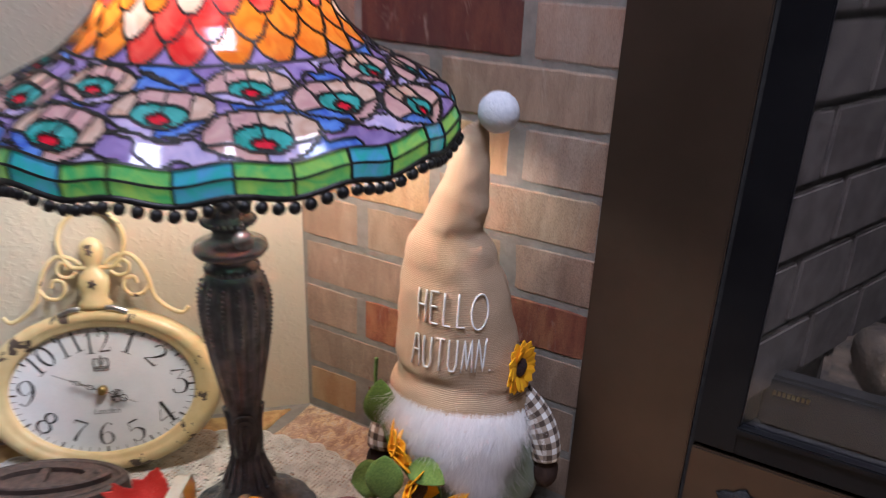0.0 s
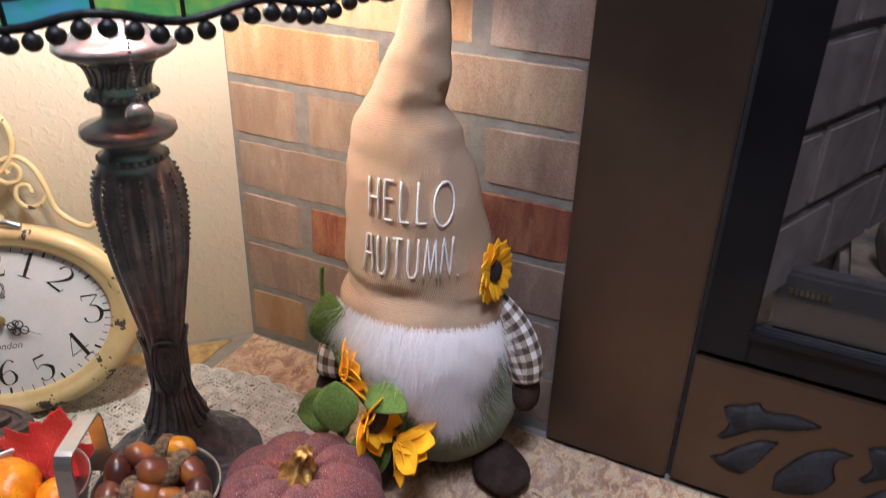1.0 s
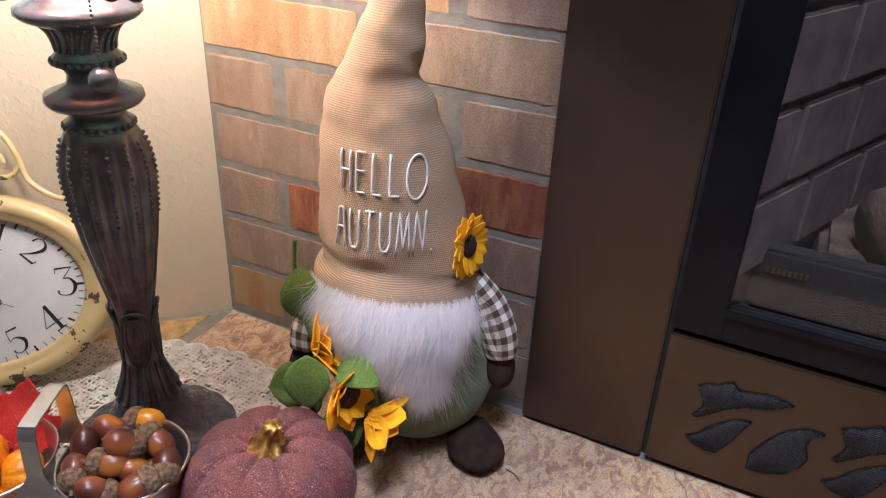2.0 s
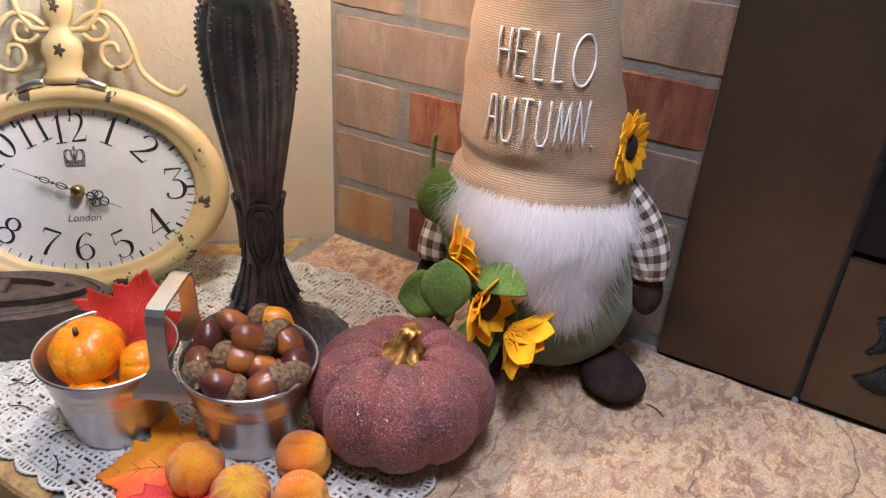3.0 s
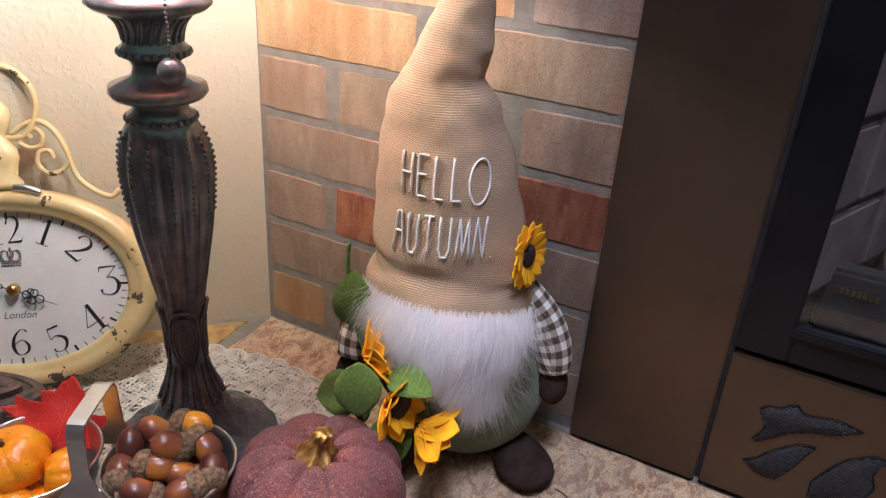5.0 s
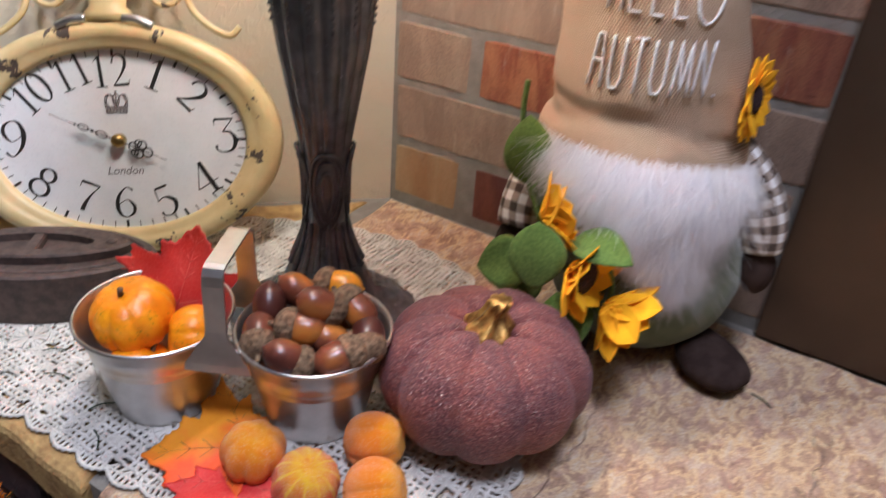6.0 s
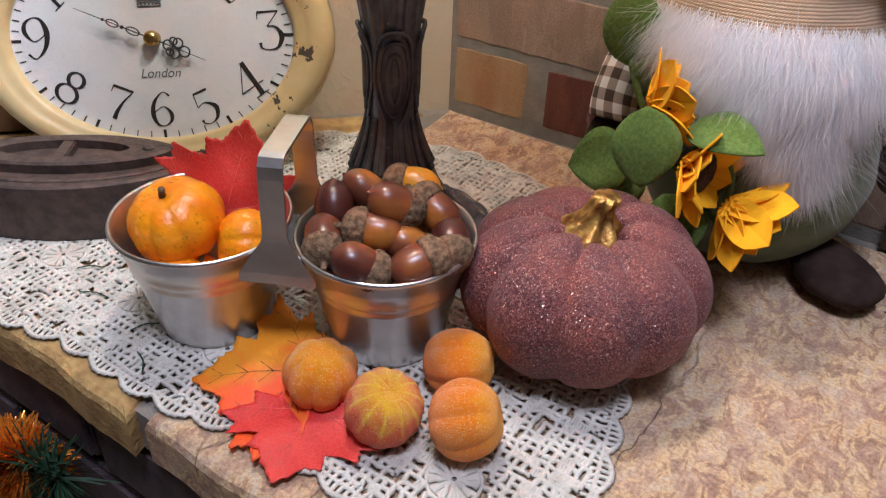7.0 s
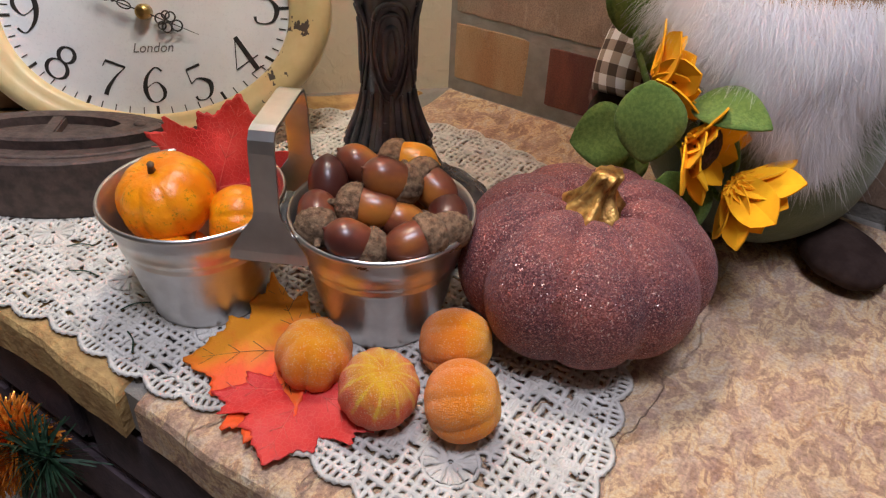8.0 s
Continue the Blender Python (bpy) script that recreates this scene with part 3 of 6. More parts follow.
b = Build()
b.block((-3.2, -4.2, -0.42), (3.6, -0.2, -0.32), 0)
structure("floor", b, M_CARPET, "beige carpeted room floor", "floor")
structure("ceiling", Build().block((-3.2, -4.2, 2.45), (3.6, 0.2, 2.55), 0), M_ROOM, "plain pale ceiling", "ceiling")
structure("wall_south", Build().block((-3.2, -4.3, -0.32), (3.6, -4.2, 2.45), 0), M_ROOM, "plain painted room wall", "wall")
structure("wall_west", Build().block((-3.3, -4.2, -0.32), (-3.2, -1.2, 2.45), 0), M_ROOM, "plain painted room wall", "wall")
structure("wall_east", Build().block((3.6, -4.2, -0.32), (3.7, 0.2, 2.45), 0), M_ROOM, "plain painted room wall", "wall")
structure("wall_north", Build().block((2.4, 0.0, -0.32), (3.6, 0.1, 2.45), 0), M_ROOM, "plain painted room wall", "wall")

# hearth: a mortar bed with flagstones on it, and a brick riser in front
EDGE_Y = -0.468


def wander(pts, step=0.012, amp=0.0038, seed=0):
    """A closed outline cut into short pieces that stray a little from the line."""
    out = []
    for i, p in enumerate(pts):
        q = pts[(i + 1) % len(pts)]
        a, c = Vector((*p, 0)), Vector((*q, 0))
        k = max(1, int((c - a).length / step))
        for j in range(k):
            w = a.lerp(c, j / k)
            d = noise.noise_vector(w * 28 + Vector((seed, 0, 0))) * amp
            out.append((w.x + d.x, w.y + d.y))
    return out


hearth = structure("hearth", Build().plate([(-0.47, EDGE_Y + 0.006), (2.2, EDGE_Y + 0.006), (2.2, 0.004), (0.0, 0.004)], -0.036, -0.004), M_MORTAR, "raised hearth of mottled buff flagstones with grey joints", "hearth")
stones = [
    ([(0.004, -0.002), (0.42, -0.012), (0.9, -0.012), (0.9, EDGE_Y), (0.106, EDGE_Y), (0.070, -0.36), (0.012, -0.21), (0.006, -0.09)], M_STONE, 3),
    ([(-0.012, -0.026), (-0.006, -0.10), (-0.018, -0.195), (-0.065, -0.178), (-0.140, -0.152)], M_EDGE, 5),
    ([(-0.022, -0.212), (0.001, -0.212), (0.058, -0.36), (0.093, EDGE_Y - 0.002), (-0.42, EDGE_Y - 0.002), (-0.40, -0.42), (-0.165, -0.18), (-0.075, -0.19)], M_EDGE, 9),
    ([(0.912, -0.012), (2.19, -0.012), (2.19, EDGE_Y), (0.912, EDGE_Y)], M_STONE, 12),
]
for o, mat, seed in stones:
    part("flagstone", Build().plate(wander(o, seed=seed), -0.034, 0.0, bevel=0.006, smooth=False), mat, hearth)

riser = structure("hearth_riser", Build().block((-0.46, EDGE_Y + 0.016, -0.32), (2.2, EDGE_Y + 0.045, -0.0365), 0), M_SOOTSHADE, "brick riser below the hearth edge, shade put into its dark colour", "wall")
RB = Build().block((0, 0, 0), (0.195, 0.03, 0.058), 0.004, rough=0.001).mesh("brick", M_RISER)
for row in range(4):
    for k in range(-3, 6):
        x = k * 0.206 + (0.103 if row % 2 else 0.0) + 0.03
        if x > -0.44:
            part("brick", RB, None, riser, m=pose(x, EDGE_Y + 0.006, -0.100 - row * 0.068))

# ---------------------------------------------------------------- stove front
PX0, PX1, PX2 = 0.4195, 0.5505, 0.599
FY = -0.014
fireplace = thing("gas_fireplace", pose(0.41, 0, 0), "dark bronze steel gas fireplace with black framed glass door", "fireplace")
FM = pose(-0.41, 0, 0)
part("side_panel", Build().block((PX0, FY, 0.0), (PX1, 0.0005, 1.05), 0.0018, FM), M_BRONZE, fireplace, "satin dark bronze side panel")
# dark backing added behind the panel gaps, its colour stands for their shade
part("gap_shade_backing", Build().block((PX1 - 0.02, -0.003, 0.0), (1.42, 0.0005, 0.16), 0, FM).block((PX1 - 0.02, -0.003, 0.16), (PX1 + 0.012, 0.0005, 1.04), 0, FM), M_SOOTSHADE, fireplace)
b = Build()
for lo, hi in (((PX1 + 0.005, FY, 0.163), (PX2, 0.0005, 1.05)), ((PX2, FY, 0.163), (1.36, 0.003, 0.197)), ((1.36, FY, 0.163), (1.40, 0.003, 1.05)), ((PX2, FY, 1.0), (1.36, 0.003, 1.05))):
    b.block(lo, hi, 0.0015, FM)
part("door_frame", b, M_BLACK, fireplace, "satin black glass-door frame")
b = Build()
b.block((PX2 - 0.003, FY - 0.004, 0.190), (1.36, FY + 0.002, 0.1985), 0.0015, FM)
part("door_lip", b, M_BLACK, fireplace)
g = part("glass_pane", Build().block((PX2 - 0.002, FY + 0.008, 0.195), (1.362, FY + 0.012, 1.002), 0, FM), M_GLASS, fireplace, "clear reflective glass pane")
g.visible_shadow = False

# firebox behind the glass, lined with grey firebrick
b = Build()
ZB = 0.17
b.add([FM @ Vector(p) for p in ((0.585, 0.002, ZB), (0.72, 0.34, ZB), (0.72, 0.34, 1.05), (0.585, 0.002, 1.05))], [(0, 1, 2, 3)])
b.add([FM @ Vector(p) for p in ((0.72, 0.34, ZB), (1.24, 0.34, ZB), (1.24, 0.34, 1.05), (0.72, 0.34, 1.05))], [(0, 1, 2, 3)])
b.add([FM @ Vector(p) for p in ((1.24, 0.34, ZB), (1.38, 0.002, ZB), (1.38, 0.002, 1.05), (1.24, 0.34, 1.05))], [(0, 1, 2, 3)])
b.add([FM @ Vector(p) for p in ((0.585, 0.002, ZB), (1.38, 0.002, ZB), (1.24, 0.34, ZB), (0.72, 0.34, ZB))], [(0, 1, 2, 3)])
b.add([FM @ Vector(p) for p in ((0.585, 0.002, 1.05), (1.38, 0.002, 1.05), (1.24, 0.34, 1.05), (0.72, 0.34, 1.05))], [(0, 1, 2, 3)])
liner = part("firebox", b, M_SOOTSHADE, fireplace, "sooty firebox lined with grey firebrick")


def liner_row(origin, along, length, face):
    """Firebrick on one wall of the box, in running bond."""
    nx = Vector(along).normalized()
    fx = Vector(face).normalized()
    rm = Matrix((nx, fx, Vector((0, 0, 1)))).transposed().to_4x4()
    for row in range(10):
        x = -0.06 if row % 2 else 0.0
        while x < length:
            a, e = max(x, 0.0), min(x + 0.117, length)
            if e - a > 0.015:
                bb = Build().block((a + 0.003, 0, 0.004 + row * 0.08), (e - 0.003, 0.008, 0.076 + row * 0.08), 0.0025, FM @ Matrix.Translation(origin) @ rm, rough=0.0006)
                part("brick", bb, M_LINER, liner)
            x += 0.12


liner_row((0.588, 0.002, 0.215), (0.135, 0.338, 0), 0.36, (0.338, -0.135, 0))
liner_row((0.72, 0.337, 0.215), (1, 0, 0), 0.52, (0, -1, 0))
b = Build()
b.block((0.61, 0.05, 0.17), (1.36, 0.075, 0.235), 0.004, FM)
part("grate_bar", b, M_ASH, fireplace, "grey ember tray front")
b = Build()
b.block((0.66, 0.075, 0.172), (1.32, 0.30, 0.222), 0.01, FM, rough=0.004)
part("ember_bed", b, M_LOG, fireplace)


def log(a, c, r, seed):
    pts = spline([a, Vector(a).lerp(Vector(c), 0.35) + Vector((0, 0.01, 0.01)), Vector(a).lerp(Vector(c), 0.7) - Vector((0, 0.006, 0)), c], 6)
    bb = Build().tube([FM @ Vector(p) for p in pts], [r * (1 + 0.12 * noise.noise(Vector((i * 0.7, seed, 0)))) for i in range(len(pts))], 14)
    bb.v = [tuple(Vector(p) + noise.noise_vector(Vector(p) * 45) * 0.004) for p in bb.v]
    part("log", bb, M_LOG, fireplace, "charred ceramic log")


log((0.70, 0.10, 0.255), (1.02, 0.22, 0.27), 0.036, 1)
log((0.74, 0.22, 0.30), (1.20, 0.14, 0.31), 0.04, 2)
log((0.78, 0.12, 0.33), (0.90, 0.26, 0.40), 0.032, 3)

# lower grille panel with leaf-shaped cut-outs over wire mesh
vent = part("grille_panel", Build().block((PX1 + 0.005, FY, 0.002), (1.40, -0.0035, 0.157), 0.0018, FM), M_BRONZE, fireplace, "bronze grille panel with leaf-shaped cut-outs")
LEAFS = [
    [(0.594, 0.101), (0.598, 0.093), (0.597, 0.084), (0.591, 0.074), (0.596, 0.073), (0.606, 0.081), (0.618, 0.092), (0.635, 0.101), (0.649, 0.104), (0.663, 0.111), (0.674, 0.118), (0.660, 0.121), (0.647, 0.121), (0.631, 0.117), (0.624, 0.118), (0.620, 0.124), (0.612, 0.121), (0.607, 0.115), (0.599, 0.115), (0.590, 0.109)],
    [(0.598, 0.040), (0.609, 0.037), (0.620, 0.038), (0.624, 0.045), (0.632, 0.059), (0.639, 0.077), (0.644, 0.087), (0.630, 0.084), (0.616, 0.073), (0.606, 0.063), (0.600, 0.054), (0.589, 0.047)],
    [(0.665, 0.032), (0.683, 0.040), (0.693, 0.052), (0.698, 0.065), (0.693, 0.078), (0.695, 0.090), (0.705, 0.098), (0.689, 0.098), (0.672, 0.087), (0.661, 0.073), (0.653, 0.057), (0.649, 0.050), (0.650, 0.032)],
]


def cutout(o, dx=0.0, flip=False):
    pts = [((1.40 + 0.562 - x if flip else x) + dx, z) for x, z in o]
    if flip:
        pts = pts[::-1]
    mm = FM @ Matrix(((1, 0, 0, 0), (0, 0, -1, FY + 0.0002), (0, 1, 0, 0), (0, 0, 0, 1)))
    # opening is a dark plate on the solid panel, its shade put into the colour
    part("cutout", Build().plate(pts, 0.0, 0.0012, mm), M_CUTOUTSHADE, vent)
    xs, zs = [p[0] for p in pts], [p[1] for p in pts]
    bb = Build()

    def inside(x, z):
        r = False
        for (x1, z1), (x2, z2) in zip(pts, pts[1:] + pts[:1]):
            if (z1 > z) != (z2 > z) and x < (x2 - x1) * (z - z1) / (z2 - z1) + x1:
                r = not r
        return r

    for diag in (1, -1):
        k = -40
        while k < 140:
            run = []
            for i in range(90):
                x = min(xs) + i * 0.0015
                z = min(zs) + diag * (x - min(xs)) + k * 0.003
                if inside(x, z):
                    run.append((x, z))
                elif run:
                    if len(run) > 1:
                        bb.tube([FM @ Vector((p[0], FY - 0.0016, p[1])) for p in (run[0], run[-1])], 0.0004, 4)
                    run = []
            k += 1
    if bb.v:
        part("wire_mesh", bb, M_WIRE, vent)
    part("cutout_edge", Build().tube([FM @ Vector((p[0], FY - 0.0012, p[1])) for p in pts], 0.0005, 5, closed=True), M_BLACK, vent)


for o in LEAFS:
    cutout(o)
    cutout(o, 0.125)
    cutout(o, 0, True)
# gold maker's mark on the tray edge, as plain bars
b = Build()
for i in range(8):
    b.block((0.620 + i * 0.0048, 0.046, 0.214), (0.6235 + i * 0.0048, 0.0475, 0.2195), 0, FM)
part("gold_mark", b, M_BRASS, fireplace, "small gold lettering strip")

# ---------------------------------------------------------------- bricks of the wall
ROWTONE = {(0, 0): "yellow", (0, 1): "darkred", (0, 2): "brown", (1, 0): "brown", (1, 1): "brown", (2, 0): "brown", (2, 1): "red", (2, 2): "brown", (3, 0): "brown", (3, 1): "red",
           (4, 0): "tan", (4, 1): "tan", (4, 2): "brown", (5, 0): "yellow", (5, 1): "tan", (6, 0): "tan", (6, 1): "yellow", (6, 2): "pink", (7, 0): "pink", (7, 1): "brown", (8, 0): "brown", (8, 1): "darkred", (8, 2): "pink", (9, 0): "tan"}
PITCH = 0.0677
for row in range(16):
    z0 = 0.0095 + row * PITCH
    cuts = [(0.0015, 0.0925)] if row % 2 == 0 else [(0.0015, 0.2015)]
    x = 0.1035 if row % 2 == 0 else 0.2125
    while x < 2.3:
        cuts.append((x, x + 0.2045))
        x += 0.2155
    for k, (a, e) in enumerate(cuts):
        if 0.43 < a and (row < 15 and e < 1.39):
            continue
        if a < 0.43 and row < 15:
            e = min(e, 0.55)
        j = 0.0015
        lo = (a - 0.001 + rng.uniform(0, j), -rng.uniform(0.0008, 0.0022), z0 - 0.0012 + rng.uniform(-j, j) * 0.5)
        hi = (e + 0.001 - rng.uniform(0, j), 0.03, z0 + 0.0586 + rng.uniform(-j, j) * 0.5)
        bb = Build().worn_block((lo[0], lo[1] - 0.0002, lo[2]), hi, 0.0018, 0.0034)
        tone = ROWTONE.get((row, k)) or rng.choice(["tan", "brown", "tan", "pink", "red", "yellow"])
        part("brick", bb, M_BRICK[tone], brick_wall)


# ---------------------------------------------------------------- table lamp
def table_lamp():
    lamp = thing("table_lamp", pose(*LAMP, 0.004), "table lamp with peacock stained-glass shade and dark bronze base", "lamp")
    # foot: a low dome covered in swirling leaves
    prof = [(0.002, 0.0), (0.0785, 0.0), (0.080, 0.005), (0.0785, 0.010), (0.070, 0.0145), (0.060, 0.020), (0.050, 0.0275), (0.041, 0.037), (0.034, 0.050), (0.029, 0.063), (0.0245, 0.075), (0.0205, 0.0875), (0.0175, 0.100), (0.0165, 0.108)]
    fine = []
    for a, c in zip(prof, prof[1:]):
        for k in range(5):
            fine.append((a[0] + (c[0] - a[0]) * k / 5, a[1] + (c[1] - a[1]) * k / 5))
    fine.append(prof[-1])
    rings = []
    for i, (r, z) in enumerate(fine):
        ring = []
        for j in range(280):
            a = 2 * math.pi * j / 280
            f = a / (2 * math.pi) * 9 + 4.0 * r
            u = abs(f - math.floor(f) - 0.5)
            leaf = max(0.0, 1 - u * 1.9) ** 0.6 + 0.55 * math.sin(2 * math.pi * (3.2 * u + 150 * r)) * (0.15 < u * 2 < 0.9)
            k = min(1.0, max(0.0, (0.074 - r) / 0.006)) * min(1.0, max(0.0, (r - 0.026) / 0.008))
            edge = 0.0016 * math.cos(9 * a) ** 2 * (0.004 < z < 0.012)
            h = 0.0017 * leaf * k
            ring.append(Vector(((r + edge + 0.3 * h) * math.cos(a), (r + edge + 0.3 * h) * math.sin(a), z + h)))
        rings.append(ring)
    part("foot", Build().rings(rings), M_LAMP, lamp, "dark bronze foot with moulded leaves")
    # stem: fluted baluster
    stem = [(0.0165, 0.104), (0.0172, 0.115), (0.0183, 0.13), (0.0186, 0.15), (0.0190, 0.162), (0.0212, 0.178), (0.0243, 0.195), (0.0286, 0.220), (0.0322, 0.240), (0.0350, 0.262), (0.0368, 0.285), (0.0374, 0.298), (0.0358, 0.315), (0.0305, 0.330), (0.0255, 0.338)]
    fs = []
    for p in spline([(r, z, 0) for r, z in stem], 5):
        fs.append((p.x, p.y))

    def flute(a, i):
        z = fs[i][1]
        k = min(1.0, max(0.0, (z - 0.158) / 0.02)) * min(1.0, max(0.0, (0.334 - z) / 0.014))
        return 1 - 0.075 * k * abs(math.cos(7 * a)) ** 5 + 0.012 * k * abs(math.sin(7 * a)) ** 16

    part("stem", Build().lathe(fs, 196, wave=flute), M_LAMP, lamp, "fluted dark bronze baluster stem")
    # beaded ribs between the flutes
    for j in range(14):
        a = math.pi * (j + 0.5) / 7
        b = Build()
        for k in range(14):
            z = 0.326 - k * 0.0051
            r = lerp_at([(q[1], q[0]) for q in fs], z)[0] * 1.012
            b.ball((r * math.cos(a), r * math.sin(a), z), 0.0020 - 0.00004 * k, nu=8, nv=5)
        tagged(part("bead_rib", b, M_LAMP, lamp), kind="stuff")
    # shield-shaped ornaments round the waist
    for j in range(4):
        a = math.radians(-46 + 90 * j)
        mm = pose(0, 0, 0, 0, 0, math.degrees(a))
        b = Build()
        for w, h, off, thick in ((0.0138, 0.0330, -0.0004, 0.0016), (0.0100, 0.0260, -0.0002, 0.0012), (0.0045, 0.0170, -0.0010, 0.0024)):
            pts = []
            for i in range(28):
                t = 2 * math.pi * i / 28
                g = w * math.copysign(abs(math.cos(t)) ** 0.8, math.cos(t)) * (1.0 if math.sin(t) > 0 else 1.0 + 0.25 * math.sin(t)) / 0.0188
                z = 0.1345 + h * math.sin(t)
                r = 0.0188 + off + 0.004 * max(0.0, (z - 0.150) / 0.02) - 0.0008 * max(0.0, (0.12 - z) / 0.02)
                pts.append(mm @ Vector((r * math.cos(g), r * math.sin(g), z)))
            b.tube(pts, [thick * (0.55 + 0.45 * min(1.0, max(0.0, (q.z - 0.10) / 0.05))) for q in pts], 7, closed=True)
        part("ornament", b, M_LAMP, lamp)
    for j in range(16):
        a = 2 * math.pi * j / 16
        pts = [(r * math.cos(a), r * math.sin(a), z) for r, z in ((0.0172, 0.106), (0.0192, 0.094), (0.0228, 0.081), (0.0272, 0.069))]
        rib = Build().tube(spline(pts, 4), [0.0014 + 0.00016 * k for k in range(13)], 7)
        rib.ball((0.0282 * math.cos(a), 0.0282 * math.sin(a), 0.0668), 0.0034, nu=10, nv=7)
        part("acanthus_rib", rib, M_LAMP, lamp)
    # collar, vase and cup above the stem
    neck = [(0.024, 0.334), (0.0265, 0.337), (0.0265, 0.343), (0.022, 0.346), (0.021, 0.351), (0.023, 0.355), (0.0350, 0.357), (0.0380, 0.361), (0.0370, 0.366), (0.028, 0.369), (0.019, 0.374), (0.0175, 0.381), (0.020, 0.386), (0.0255, 0.389), (0.026, 0.395), (0.022, 0.399), (0.0215, 0.405), (0.024, 0.413), (0.029, 0.419), (0.0415, 0.424), (0.0460, 0.428), (0.0455, 0.432), (0.040, 0.435), (0.034, 0.4375), (0.028, 0.441), (0.024, 0.446), (0.012, 0.450), (0.006, 0.47), (0.006, 0.655), (0.002, 0.656)]
    part("neck", Build().lathe(neck, 64), M_LAMP, lamp, "turned bronze collar and cup")
    # carved leaves on the vase below the cup
    for j in range(22):
        a = 2 * math.pi * j / 22
        pts = [(r * math.cos(a + w), r * math.sin(a + w), z) for r, z, w in ((0.0222, 0.400, 0.0), (0.0222, 0.406, 0.05), (0.0248, 0.414, 0.14), (0.0300, 0.4195, 0.20))]
        part("carved_leaf", Build().tube(spline(pts, 3), [0.0008 + 0.0012 * math.sin(math.pi * (k + 1) / 11) for k in range(10)], 6), M_LAMP, lamp)
    for rr, zz, br in ((0.0262, 0.340, 0.0029), (0.0258, 0.392, 0.0029)):
        b = Build()
        for j in range(26):
            a = 2 * math.pi * j / 26
            b.ball((rr * math.cos(a), rr * math.sin(a), zz), br, nu=8, nv=6)
        tagged(part("bead_ring", b, M_LAMP, lamp), kind="stuff")
    # pull chain with a ball
    b = Build()
    cx, cy = 0.0455, -0.027
    for k in range(34):
        b.ball((cx, cy, 0.500 - k * 0.0031), 0.0014, nu=8, nv=5)
    chain = part("pull_chain", b, M_LAMP, lamp, "beaded dark pull chain")
    part("pull_ball", Build().ball((cx, cy, 0.388), 0.0098, nu=28, nv=16, bend=lambda p, a, t: p * (1 + 0.04 * math.cos(14 * a))), M_LAMP, chain, "ribbed dark pull ball")
    for x, y in ((-0.034, -0.052), (-0.006, 0.052)):
        part("bulb", Build().ball((x, y, 0.618), (0.024, 0.024, 0.03), nu=20, nv=12), M_BULB, lamp, "lit warm bulb")
    return lamp


lamp = table_lamp()


